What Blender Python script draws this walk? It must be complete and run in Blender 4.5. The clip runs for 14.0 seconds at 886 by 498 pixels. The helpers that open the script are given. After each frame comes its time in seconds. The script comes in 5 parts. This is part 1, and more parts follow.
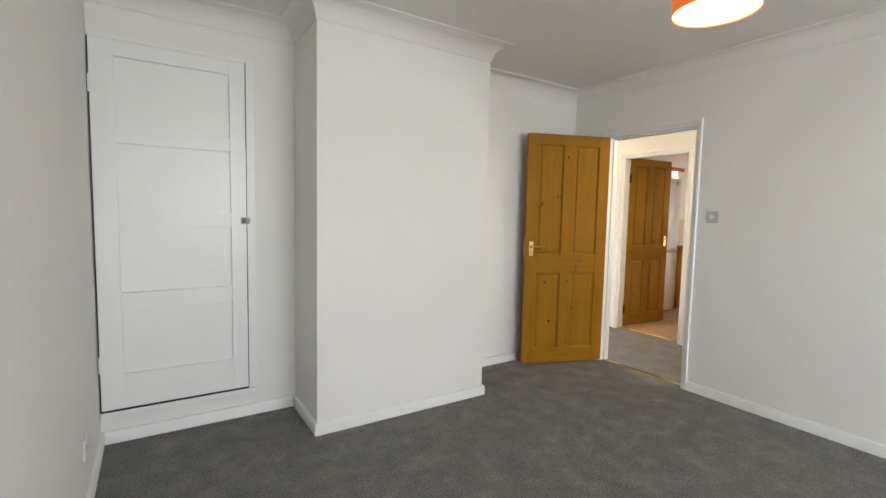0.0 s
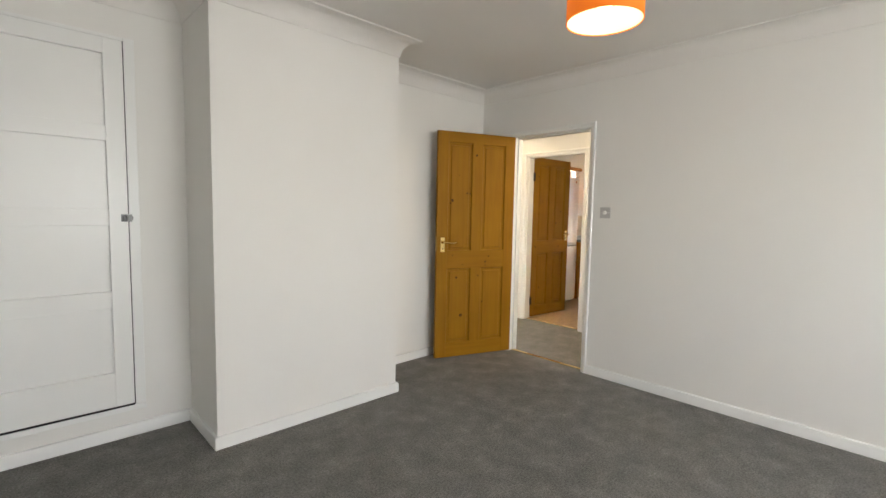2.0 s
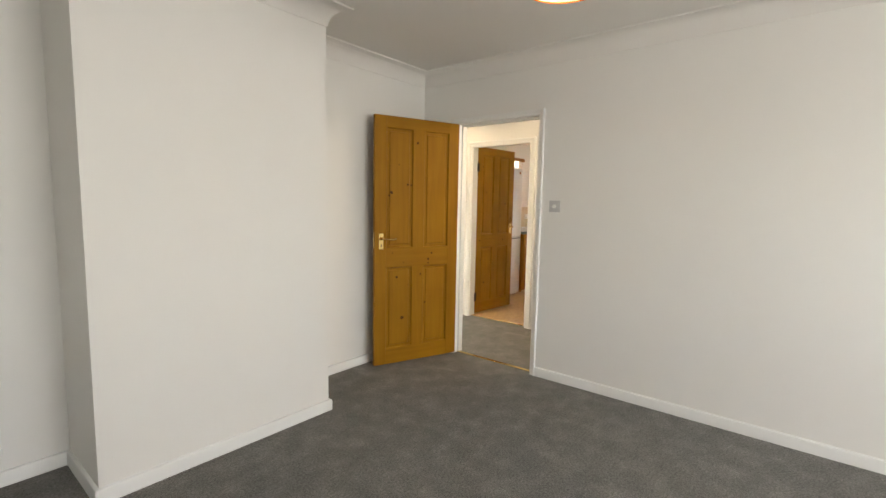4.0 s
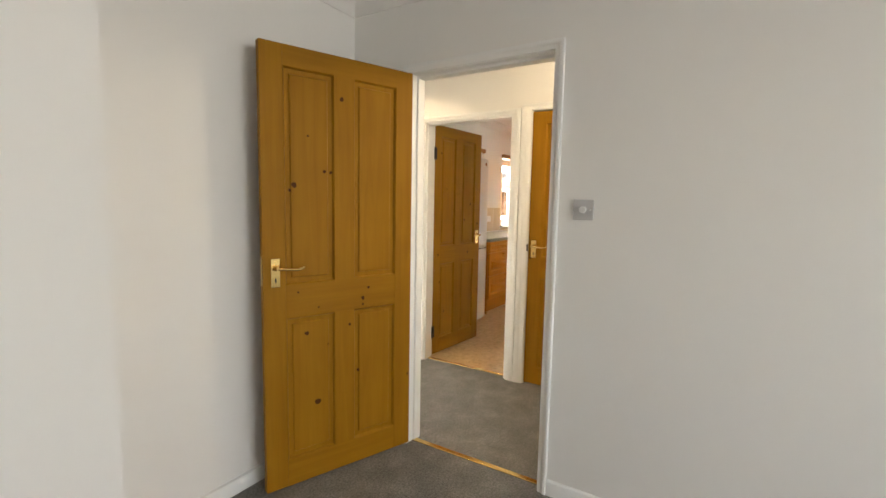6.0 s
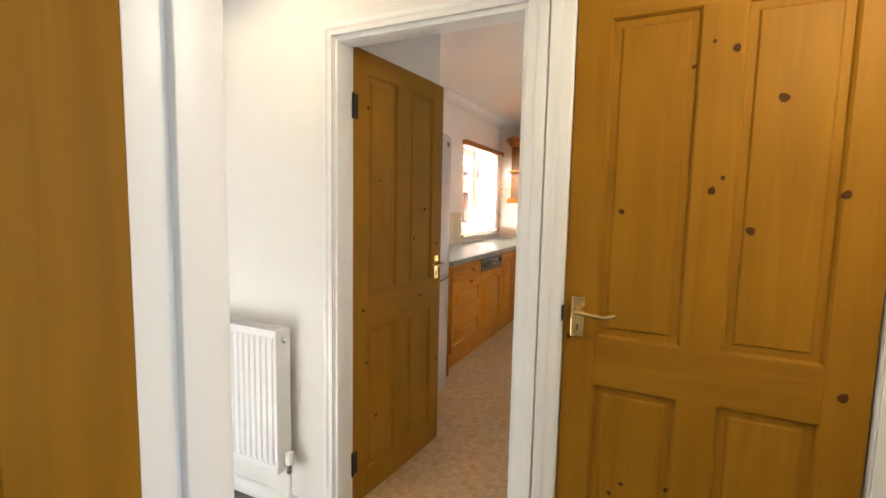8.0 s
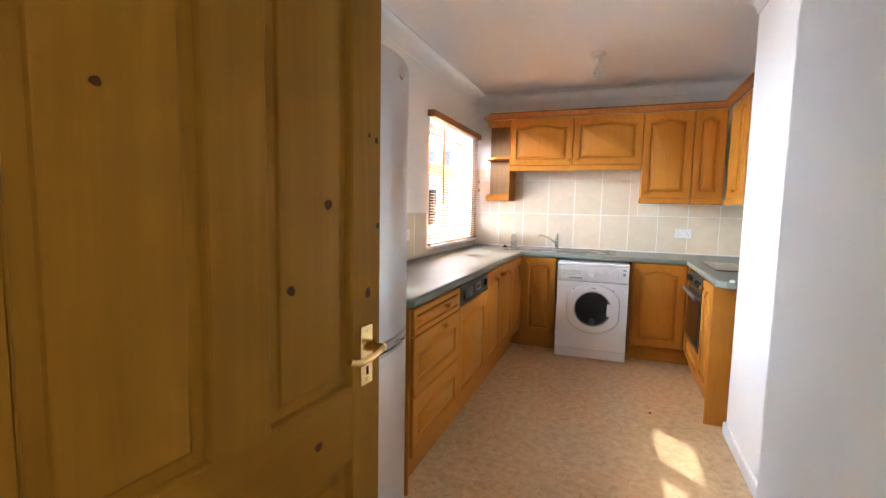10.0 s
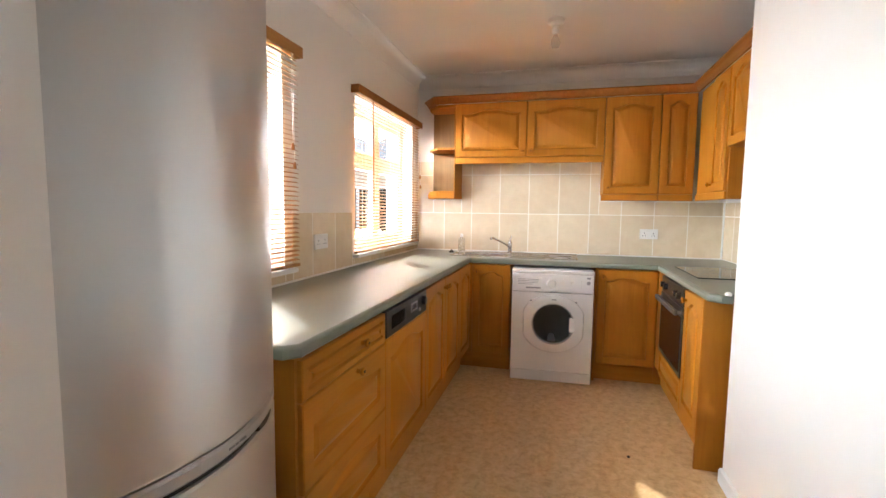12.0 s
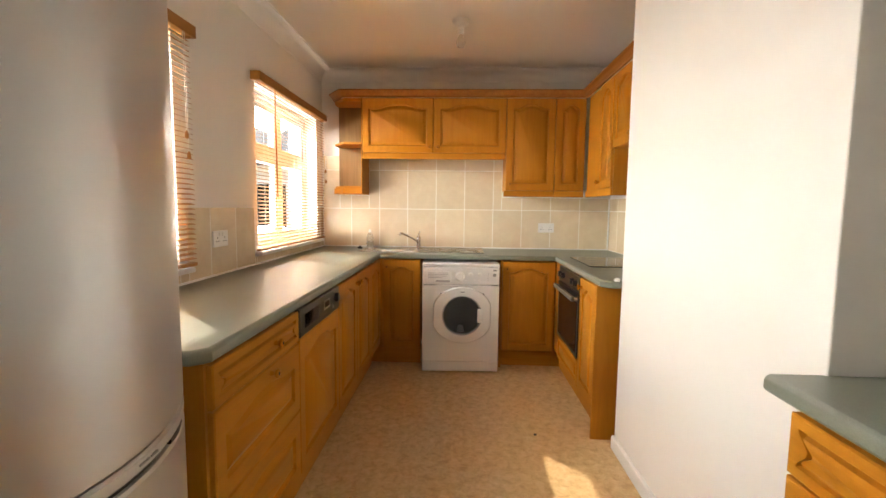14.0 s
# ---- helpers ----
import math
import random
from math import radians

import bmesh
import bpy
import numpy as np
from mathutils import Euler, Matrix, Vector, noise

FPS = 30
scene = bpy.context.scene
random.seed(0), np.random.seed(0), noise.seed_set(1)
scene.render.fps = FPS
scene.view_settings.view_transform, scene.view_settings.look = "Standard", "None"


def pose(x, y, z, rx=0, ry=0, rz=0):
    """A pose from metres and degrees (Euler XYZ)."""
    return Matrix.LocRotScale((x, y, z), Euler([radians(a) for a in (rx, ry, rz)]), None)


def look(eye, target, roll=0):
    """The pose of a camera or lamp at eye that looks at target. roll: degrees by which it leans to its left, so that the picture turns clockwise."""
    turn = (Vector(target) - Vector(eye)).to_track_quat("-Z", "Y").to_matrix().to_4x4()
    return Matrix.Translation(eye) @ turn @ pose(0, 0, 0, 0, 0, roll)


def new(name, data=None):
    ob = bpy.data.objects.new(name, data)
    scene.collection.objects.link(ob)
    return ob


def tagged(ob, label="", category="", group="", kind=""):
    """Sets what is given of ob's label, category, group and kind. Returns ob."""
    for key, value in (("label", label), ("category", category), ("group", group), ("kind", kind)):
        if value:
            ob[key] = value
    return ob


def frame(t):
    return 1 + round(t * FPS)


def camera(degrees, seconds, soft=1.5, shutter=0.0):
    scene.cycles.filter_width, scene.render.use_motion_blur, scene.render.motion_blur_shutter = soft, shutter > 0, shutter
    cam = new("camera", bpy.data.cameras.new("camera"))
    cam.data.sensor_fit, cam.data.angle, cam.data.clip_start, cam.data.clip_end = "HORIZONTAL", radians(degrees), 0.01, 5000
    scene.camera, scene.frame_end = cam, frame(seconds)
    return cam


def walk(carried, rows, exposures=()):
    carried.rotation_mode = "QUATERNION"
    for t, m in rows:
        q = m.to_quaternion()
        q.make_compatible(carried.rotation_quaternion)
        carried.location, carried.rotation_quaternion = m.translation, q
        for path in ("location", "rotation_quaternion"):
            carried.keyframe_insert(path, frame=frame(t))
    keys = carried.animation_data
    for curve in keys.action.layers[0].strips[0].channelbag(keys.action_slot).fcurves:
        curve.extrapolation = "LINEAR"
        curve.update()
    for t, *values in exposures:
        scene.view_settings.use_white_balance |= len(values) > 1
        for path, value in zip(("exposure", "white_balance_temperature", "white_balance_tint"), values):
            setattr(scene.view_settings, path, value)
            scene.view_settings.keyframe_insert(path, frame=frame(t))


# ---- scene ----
cam = camera(88.8, 14.0)
PATH = [
    (0, (-0.37, 0.678, 1.303), (0.708, 2.355, 1.145), 1.2),
    (0.5, (-0.363, 0.681, 1.301), (0.807, 2.295, 1.144), 1.2),
    (1, (-0.359, 0.682, 1.304), (0.891, 2.235, 1.144), 1.1),
    (1.5, (-0.354, 0.679, 1.306), (0.963, 2.175, 1.144), 1.1),
    (2, (-0.345, 0.679, 1.296), (1.03, 2.123, 1.134), 1.1),
    (2.5, (-0.334, 0.684, 1.294), (1.093, 2.075, 1.127), 1.1),
    (3, (-0.312, 0.695, 1.304), (1.158, 2.039, 1.123), 1.1),
    (3.2, (-0.294, 0.707, 1.309), (1.191, 2.033, 1.122), 1.1),
    (5.5, (0.712, 1.623, 1.338), (2.368, 2.727, 1.135), 1.1),
    (6, (1.078, 1.866, 1.331), (2.768, 2.918, 1.131), 1.1),
    (6.5, (1.515, 2.13, 1.323), (3.233, 3.135, 1.123), 1.1),
    (7, (1.939, 2.398, 1.338), (3.685, 3.352, 1.134), 1.0),
    (7.5, (2.365, 2.626, 1.341), (4.139, 3.527, 1.145), 1.1),
    (8, (2.761, 2.828, 1.352), (4.562, 3.676, 1.161), 1.2),
    (8.5, (3.116, 3.05, 1.363), (4.943, 3.84, 1.171), 1.1),
    (8.7, (3.269, 3.113, 1.365), (5.098, 3.896, 1.161), 0.7),
    (10.8, (4.56, 3.522, 1.314), (6.443, 4.173, 1.138), 1.0),
    (11, (4.636, 3.524, 1.328), (6.523, 4.163, 1.147), 0.7),
    (11.5, (4.789, 3.534, 1.316), (6.692, 4.124, 1.14), 0.6),
    (12, (4.848, 3.544, 1.309), (6.776, 4.046, 1.134), 0.7),
    (12.5, (4.843, 3.564, 1.309), (6.796, 3.96, 1.132), 0.6),
    (13, (4.839, 3.576, 1.31), (6.811, 3.859, 1.128), 0.7),
    (13.5, (4.829, 3.588, 1.304), (6.814, 3.759, 1.12), 0.7),
    (14, (4.83, 3.594, 1.297), (6.819, 3.675, 1.113), 0.7),
]
walk(cam, [(t, look(eye, target, roll)) for t, eye, target, roll in PATH], exposures=[
    (0.0, 2.54, 6150, 10), (3.0, 2.52, 6550, 10), (5.5, 2.52, 6650, 10), (6.0, 2.45, 6500, 10), (6.5, 2.40, 6500, 10), (7.0, 2.42, 6000, 10), (7.5, 2.42, 5500, 10),
    (8.0, 2.38, 5800, 10), (8.5, 2.2, 5900, 10), (11.0, 2.3, 4850, 10), (11.5, 2.25, 5100, 10), (12.0, 2.1, 5800, 10), (13.0, 1.92, 6600, 10), (14.0, 1.88, 6800, 10),
])

# ---- world, sun, large lights ----
world = bpy.data.worlds.new("world")
scene.world = world
world.use_nodes = True
wn = world.node_tree.nodes
sky = wn.new("ShaderNodeTexSky")
sky.sky_type, sky.sun_disc = "NISHITA", False
SUN_WAY = Vector((-0.87, -1.0, -0.935)).normalized()
sky.sun_elevation = math.asin(-SUN_WAY.z)
sky.sun_rotation = math.atan2(-SUN_WAY.x, -SUN_WAY.y)
world.node_tree.links.new(sky.outputs[0], wn["Background"].inputs[0])
wn["Background"].inputs[1].default_value = 0.11


def lamp(name, kind, m, power, colour, **more):
    data = bpy.data.lights.new(name, kind)
    data.energy, data.color = power, colour
    for key, value in more.items():
        if key == "angle":
            data.angle = value
        if key == "size":
            data.shape, data.size, data.size_y = "RECTANGLE", value[0], value[1]
        if key == "cone":
            data.spot_size, data.spot_blend = radians(value[0]), value[1]
        if key == "radius":
            data.shadow_soft_size = value
    ob = new(name, data)
    ob.matrix_world = m
    return ob


lamp("sun", "SUN", look((0, 0, 0), SUN_WAY), 5.0, (1.0, 0.93, 0.82), angle=radians(0.5))
lamp("bedroom_window_sky", "AREA", look((1.0, -2.36, 1.5), (1.0, 0.6, 0.0)), 17, (1.0, 0.975, 0.94), size=(2.3, 1.2))
lamp("hall_window_sky", "AREA", look((4.30, 5.675, 1.55), (3.3, 4.9, 0.9)), 1.7, (0.95, 0.98, 1.0), size=(0.9, 1.06))
for name, x, w in (("kitchen_window_fill_a", 6.29, 1.05), ("kitchen_window_fill_b", 8.22, 1.0)):
    lamp(name, "AREA", look((x, 5.13, 1.93), (x, 4.25, 0.25)), 12.5, (1.0, 0.97, 0.92), size=(w, 0.16))
    # Low strip aimed up at the ceiling, added in place of paving bounce.
    lamp(name + "_low", "AREA", look((x, 5.10, 1.10), (x, 4.1, 2.5)), 12, (1.0, 0.97, 0.92), size=(w * 0.85, 0.12))
lamp("hall_downlight", "SPOT", pose(3.68, 4.15, 2.425), 4, (1.0, 0.74, 0.44), radius=0.04, cone=(140, 0.35))
# Added fill, out of view, to brighten the cupboard door and hall carpet.
lamp("hall_fill", "POINT", pose(3.60, 2.25, 2.02), 4.2, (1.0, 0.79, 0.52), radius=0.06)
lamp("bedroom_bulb", "POINT", pose(1.43, 1.62, 2.145), 1.1, (1.0, 0.72, 0.42), radius=0.035)


# ---- materials ----
def mat(name, colour, rough=0.5, metal=0.0, spec=0.5):
    m = bpy.data.materials.new(name)
    m.use_nodes = True
    b = m.node_tree.nodes["Principled BSDF"]
    b.inputs["Base Color"].default_value = (*colour, 1)
    b.inputs["Roughness"].default_value = rough
    b.inputs["Metallic"].default_value = metal
    b.inputs["Specular IOR Level"].default_value = spec
    return m


def coords(m, scale=(1, 1, 1), vary=True):
    n, l = m.node_tree.nodes, m.node_tree.links
    tc, mp = n.new("ShaderNodeTexCoord"), n.new("ShaderNodeMapping")
    mp.inputs["Scale"].default_value = scale
    l.new(tc.outputs["Object"], mp.inputs["Vector"])
    if vary:
        info, mul = n.new("ShaderNodeObjectInfo"), n.new("ShaderNodeMath")
        mul.operation = "MULTIPLY"
        mul.inputs[1].default_value = 37.0
        l.new(info.outputs["Random"], mul.inputs[0])
        l.new(mul.outputs[0], mp.inputs["Location"])
    return mp.outputs[0]


def noise_tex(m, vec, scale, detail=4, rough=0.55, distort=0.0):
    t = m.node_tree.nodes.new("ShaderNodeTexNoise")
    t.inputs["Scale"].default_value, t.inputs["Detail"].default_value = scale, detail
    t.inputs["Roughness"].default_value, t.inputs["Distortion"].default_value = rough, distort
    m.node_tree.links.new(vec, t.inputs["Vector"])
    return t.outputs[0]


def ramp(m, fac, stops):
    r = m.node_tree.nodes.new("ShaderNodeValToRGB")
    e = r.color_ramp.elements
    while len(e) < len(stops):
        e.new(0.5)
    for el, (p, c) in zip(e, stops):
        el.position = p
        el.color = (*c, 1) if len(c) == 3 else c
    m.node_tree.links.new(fac, r.inputs[0])
    return r.outputs[0]


def mix(m, fac, a, b, kind="MIX"):
    x = m.node_tree.nodes.new("ShaderNodeMix")
    x.data_type, x.blend_type = "RGBA", kind
    l = m.node_tree.links
    for v, s in ((fac, 0), (a, 6), (b, 7)):
        if isinstance(v, (int, float)):
            x.inputs[s].default_value = v
        elif isinstance(v, tuple):
            x.inputs[s].default_value = (*v, 1)
        else:
            l.new(v, x.inputs[s])
    return x.outputs[2]


def base(m, out):
    m.node_tree.links.new(out, m.node_tree.nodes["Principled BSDF"].inputs["Base Color"])


def bump(m, height, strength=0.2, dist=0.002):
    b = m.node_tree.nodes.new("ShaderNodeBump")
    b.inputs["Strength"].default_value, b.inputs["Distance"].default_value = strength, dist
    m.node_tree.links.new(height, b.inputs["Height"])
    m.node_tree.links.new(b.outputs[0], m.node_tree.nodes["Principled BSDF"].inputs["Normal"])


def rough_by(m, fac, lo, hi):
    r = m.node_tree.nodes.new("ShaderNodeMapRange")
    r.inputs[3].default_value, r.inputs[4].default_value = lo, hi
    m.node_tree.links.new(fac, r.inputs[0])
    m.node_tree.links.new(r.outputs[0], m.node_tree.nodes["Principled BSDF"].inputs["Roughness"])


def paint(name, colour, rough, relief=0.12):
    m = mat(name, colour, rough)
    v = coords(m, vary=False)
    big = noise_tex(m, v, 1.3, 3)
    fine = noise_tex(m, v, 240, 3)
    base(m, mix(m, big, tuple(c * 0.965 for c in colour), tuple(min(1, c * 1.02) for c in colour)))
    bump(m, fine, relief, 0.0015)
    rough_by(m, big, rough - 0.05, rough + 0.08)
    return m


def wood(name, dark, mid, light, axis, rough=0.38, grain=1.0):
    s = [26 * grain] * 3
    s[axis] = 1.5 * grain
    m = mat(name, mid, rough, 0, 0.14)
    v = coords(m, tuple(s))
    rings = noise_tex(m, v, 1.0, 4, 0.6, 0.8)
    s2 = [150.0] * 3
    s2[axis] = 5.0
    fine = noise_tex(m, coords(m, tuple(s2)), 1.0, 3, 0.6)
    blot = noise_tex(m, coords(m), 2.6, 2)
    c = ramp(m, rings, [(0.3, dark), (0.5, mid), (0.72, light)])
    c = mix(m, 0.22, c, mix(m, fine, dark, light))
    c = mix(m, blot, c, mix(m, 0.35, c, mid, "MULTIPLY"))
    base(m, c)
    bump(m, fine, 0.10, 0.0008)
    rough_by(m, rings, rough - 0.06, rough + 0.1)
    return m


WALL = paint("wall_paint", (0.80, 0.785, 0.75), 0.62)
CEIL = paint("ceiling_paint", (0.77, 0.75, 0.715), 0.8, 0.2)
GLOSS = paint("white_gloss_paint", (0.82, 0.82, 0.80), 0.32, 0.05)
PINE = ((0.285, 0.132, 0.004), (0.325, 0.156, 0.005), (0.360, 0.178, 0.008))
PINE_UP, PINE_X = wood("pine_upright", *PINE, 2, 0.52), wood("pine_across", *PINE, 0, 0.52)
OAK = ((0.41, 0.164, 0.011), (0.46, 0.190, 0.014), (0.50, 0.215, 0.019))
OAK_UP = wood("oak_upright", *OAK, 2, 0.44, 1.3)
OAK_X = wood("oak_across", *OAK, 0, 0.44, 1.3)
OAK_Y = wood("oak_lengthways", *OAK, 1, 0.44, 1.3)
OAK_DARK = wood("oak_dark_trim", (0.27, 0.105, 0.022), (0.34, 0.14, 0.03), (0.40, 0.18, 0.04), 0, 0.34, 1.3)
# Duller oak for the shelf back; its darkness stands in for the recess's shade.
OAK_SHADED = wood("oak_inner_shaded", (0.20, 0.115, 0.045), (0.25, 0.150, 0.062), (0.29, 0.178, 0.080), 2, 0.5, 1.3)
KNOT = mat("pine_knot", (0.075, 0.028, 0.006), 0.6, 0, 0.1)
BRASS = mat("brass", (0.80, 0.58, 0.22), 0.18, 1.0)
DULLMETAL = mat("dull_metal", (0.22, 0.22, 0.22), 0.4, 0.8)
IRON = mat("dark_iron", (0.03, 0.022, 0.018), 0.5, 0.6)
CHROME = mat("chrome", (0.75, 0.75, 0.76), 0.08, 1.0)
PLASTIC = mat("white_plastic", (0.78, 0.77, 0.74), 0.35)
ENAMEL = mat("white_enamel", (0.80, 0.80, 0.79), 0.25)
GREYPLASTIC = mat("grey_plastic", (0.30, 0.30, 0.30), 0.4)
BLACK = mat("black_plastic", (0.015, 0.015, 0.016), 0.3)
BLACKGLASS = mat("black_glass", (0.010, 0.010, 0.011), 0.05)
DRUMSTEEL = mat("dark_drum_steel", (0.030, 0.028, 0.026), 0.35, 0.4)
PORTHOLE = mat("smoky_porthole_glass", (0.75, 0.75, 0.75), 0.0)
PORTHOLE.node_tree.nodes["Principled BSDF"].inputs["Transmission Weight"].default_value = 0.95
PORTHOLE.node_tree.nodes["Principled BSDF"].inputs["IOR"].default_value = 1.03
OVENBAR = mat("dark_grey_bar", (0.09, 0.09, 0.09), 0.35)
OVENGLASS = mat("dark_oven_glass", (0.014, 0.010, 0.008), 0.12, 0, 0.22)
GROUT = mat("grout", (0.80, 0.78, 0.72), 0.8)
UPVC = mat("upvc", (0.80, 0.80, 0.79), 0.3)

CARPET = mat("grey_carpet", (0.13, 0.125, 0.12), 0.95, 0, 0.1)
v = coords(CARPET, vary=False)
tuft, patch, speck = noise_tex(CARPET, v, 260, 3, 0.7), noise_tex(CARPET, v, 7.0, 5, 0.62, 0.15), noise_tex(CARPET, v, 95, 5, 0.9)
c1 = ramp(CARPET, patch, [(0.32, (0.215, 0.208, 0.200)), (0.50, (0.250, 0.242, 0.230)), (0.60, (0.285, 0.273, 0.256)), (0.72, (0.335, 0.320, 0.298))])
c2 = ramp(CARPET, speck, [(0.36, (0.50, 0.50, 0.50)), (0.50, (1.0, 1.0, 1.0)), (0.64, (1.50, 1.50, 1.50))])
base(CARPET, mix(CARPET, 1.0, c1, c2, "MULTIPLY"))
bump(CARPET, tuft, 1.0, 0.010)

VINYL = mat("mottled_vinyl", (0.5, 0.33, 0.22), 0.32)
v = coords(VINYL, vary=False)
n1, n2 = noise_tex(VINYL, v, 22, 6, 0.7, 0.4), noise_tex(VINYL, v, 4.5, 3)
c1 = ramp(VINYL, n1, [(0.34, (0.40, 0.240, 0.100)), (0.47, (0.55, 0.362, 0.172)), (0.59, (0.65, 0.46, 0.240)), (0.70, (0.73, 0.55, 0.315))])
base(VINYL, mix(VINYL, 0.25, c1, ramp(VINYL, n2, [(0.3, (0.49, 0.31, 0.135)), (0.7, (0.65, 0.46, 0.245))])))
bump(VINYL, noise_tex(VINYL, v, 160, 2), 0.12, 0.001)
rough_by(VINYL, n2, 0.26, 0.40)

WORKTOP = mat("green_grey_laminate", (0.15, 0.185, 0.15), 0.30, 0, 0.5)
v = coords(WORKTOP, vary=False)
n1 = noise_tex(WORKTOP, v, 420, 2, 0.7)
base(WORKTOP, ramp(WORKTOP, n1, [(0.35, (0.160, 0.180, 0.145)), (0.5, (0.178, 0.199, 0.160)), (0.68, (0.200, 0.221, 0.180))]))
rough_by(WORKTOP, noise_tex(WORKTOP, v, 4, 2), 0.30, 0.36)

TILE = mat("cream_tile", (0.62, 0.555, 0.44), 0.16)
v = coords(TILE)
n1 = noise_tex(TILE, v, 9, 4, 0.6, 0.5)
info = TILE.node_tree.nodes.new("ShaderNodeObjectInfo")
c1 = ramp(TILE, n1, [(0.3, (0.66, 0.55, 0.385)), (0.55, (0.70, 0.595, 0.43)), (0.75, (0.74, 0.64, 0.475))])
c2 = ramp(TILE, info.outputs["Random"], [(0.0, (0.93, 0.93, 0.92)), (1.0, (1.05, 1.05, 1.05))])
base(TILE, mix(TILE, 1.0, c1, c2, "MULTIPLY"))
bump(TILE, noise_tex(TILE, v, 14, 2), 0.10, 0.004)

STEEL = mat("brushed_silver_door", (0.56, 0.56, 0.55), 0.38, 0.72)
v = coords(STEEL, (3, 3, 240), vary=False)
bump(STEEL, noise_tex(STEEL, v, 1.0, 2), 0.05, 0.0005)
rough_by(STEEL, noise_tex(STEEL, coords(STEEL, vary=False), 3, 2), 0.32, 0.40)
SINK = mat("stainless_steel", (0.62, 0.61, 0.58), 0.24, 1.0)
rough_by(SINK, noise_tex(SINK, coords(SINK, (60, 4, 4)), 1.0, 3), 0.18, 0.34)

GLASS = mat("window_glass", (0.95, 0.97, 0.97), 0.0)
GLASS.node_tree.nodes["Principled BSDF"].inputs["Transmission Weight"].default_value = 1.0
GLASS.node_tree.nodes["Principled BSDF"].inputs["IOR"].default_value = 1.1
FROSTED = mat("frosted_glass", (0.92, 0.94, 0.95), 0.65)
FROSTED.node_tree.nodes["Principled BSDF"].inputs["Transmission Weight"].default_value = 1.0
FROSTED.node_tree.nodes["Principled BSDF"].inputs["IOR"].default_value = 1.2
bump(FROSTED, noise_tex(FROSTED, coords(FROSTED, (1, 1, 0.4), vary=False), 55, 3), 0.6, 0.004)
BOTTLE = mat("clear_plastic", (0.93, 0.95, 0.95), 0.06)
BOTTLE.node_tree.nodes["Principled BSDF"].inputs["Transmission Weight"].default_value = 0.9
BOTTLE.node_tree.nodes["Principled BSDF"].inputs["IOR"].default_value = 1.2
SHADE = mat("orange_fabric", (0.85, 0.20, 0.012), 0.75)
b = SHADE.node_tree.nodes["Principled BSDF"]
b.inputs["Emission Color"].default_value, b.inputs["Emission Strength"].default_value = (1.0, 0.20, 0.010, 1), 0.075
LINING = mat("lit_white_lining", (0.85, 0.75, 0.6), 0.7)
b = LINING.node_tree.nodes["Principled BSDF"]
b.inputs["Emission Color"].default_value, b.inputs["Emission Strength"].default_value = (1.0, 0.70, 0.36, 1), 0.115
BULB = mat("lit_bulb", (1, 0.9, 0.7), 0.4)
b = BULB.node_tree.nodes["Principled BSDF"]
b.inputs["Emission Color"].default_value, b.inputs["Emission Strength"].default_value = (1.0, 0.80, 0.50, 1), 0.8
BULBGLASS = mat("clear_bulb_glass", (0.9, 0.88, 0.84), 0.05)
BULBGLASS.node_tree.nodes["Principled BSDF"].inputs["Transmission Weight"].default_value = 0.8
BULBGLASS.node_tree.nodes["Principled BSDF"].inputs["IOR"].default_value = 1.15
PAVING = paint("pale_concrete_paving", (0.50, 0.47, 0.42), 0.9, 0.5)
GRASS = paint("lawn", (0.07, 0.10, 0.035), 0.9, 0.9)
RENDERED = paint("pale_house_render", (0.62, 0.57, 0.48), 0.85, 0.5)
SLATE = paint("dark_slate", (0.10, 0.10, 0.11), 0.7, 0.5)
BLIND = wood("pine_blind", (0.34, 0.155, 0.040), (0.40, 0.190, 0.052), (0.45, 0.225, 0.068), 0, 0.42)


# ---- builders ----
def box(bm, x0, x1, y0, y1, z0, z1, bevel=0.0, seg=2):
    vs = [bm.verts.new((x, y, z)) for x in (x0, x1) for y in (y0, y1) for z in (z0, z1)]
    fs = [bm.faces.new([vs[i] for i in q]) for q in ((0, 1, 3, 2), (4, 6, 7, 5), (0, 4, 5, 1), (2, 3, 7, 6), (0, 2, 6, 4), (1, 5, 7, 3))]
    if bevel:
        es = list({e for f in fs for e in f.edges})
        bmesh.ops.bevel(bm, geom=es, offset=bevel, segments=seg, profile=0.5, affect="EDGES")
    return bm


def made_box(*a, bevel=0.0, seg=2):
    return box(bmesh.new(), *a, bevel=bevel, seg=seg)


def lathe(profile, steps=24, axis="Z", centre=(0, 0, 0)):
    """A turned body: profile of (radius, along)."""
    bm = bmesh.new()
    rings = []
    for r, h in profile:
        ring = []
        for i in range(steps):
            a = math.tau * i / steps
            p = (r * math.cos(a), r * math.sin(a), h)
            p = {"Z": p, "Y": (p[0], p[2], p[1]), "X": (p[2], p[0], p[1])}[axis]
            ring.append(bm.verts.new((p[0] + centre[0], p[1] + centre[1], p[2] + centre[2])))
        rings.append(ring)
    for a, b2 in zip(rings, rings[1:]):
        for i in range(steps):
            bm.faces.new((a[i], a[(i + 1) % steps], b2[(i + 1) % steps], b2[i]))
    for ring in (rings[0], rings[-1]):
        bm.faces.new(ring)
    bmesh.ops.remove_doubles(bm, verts=bm.verts, dist=1e-6)
    bmesh.ops.recalc_face_normals(bm, faces=bm.faces)
    return bm


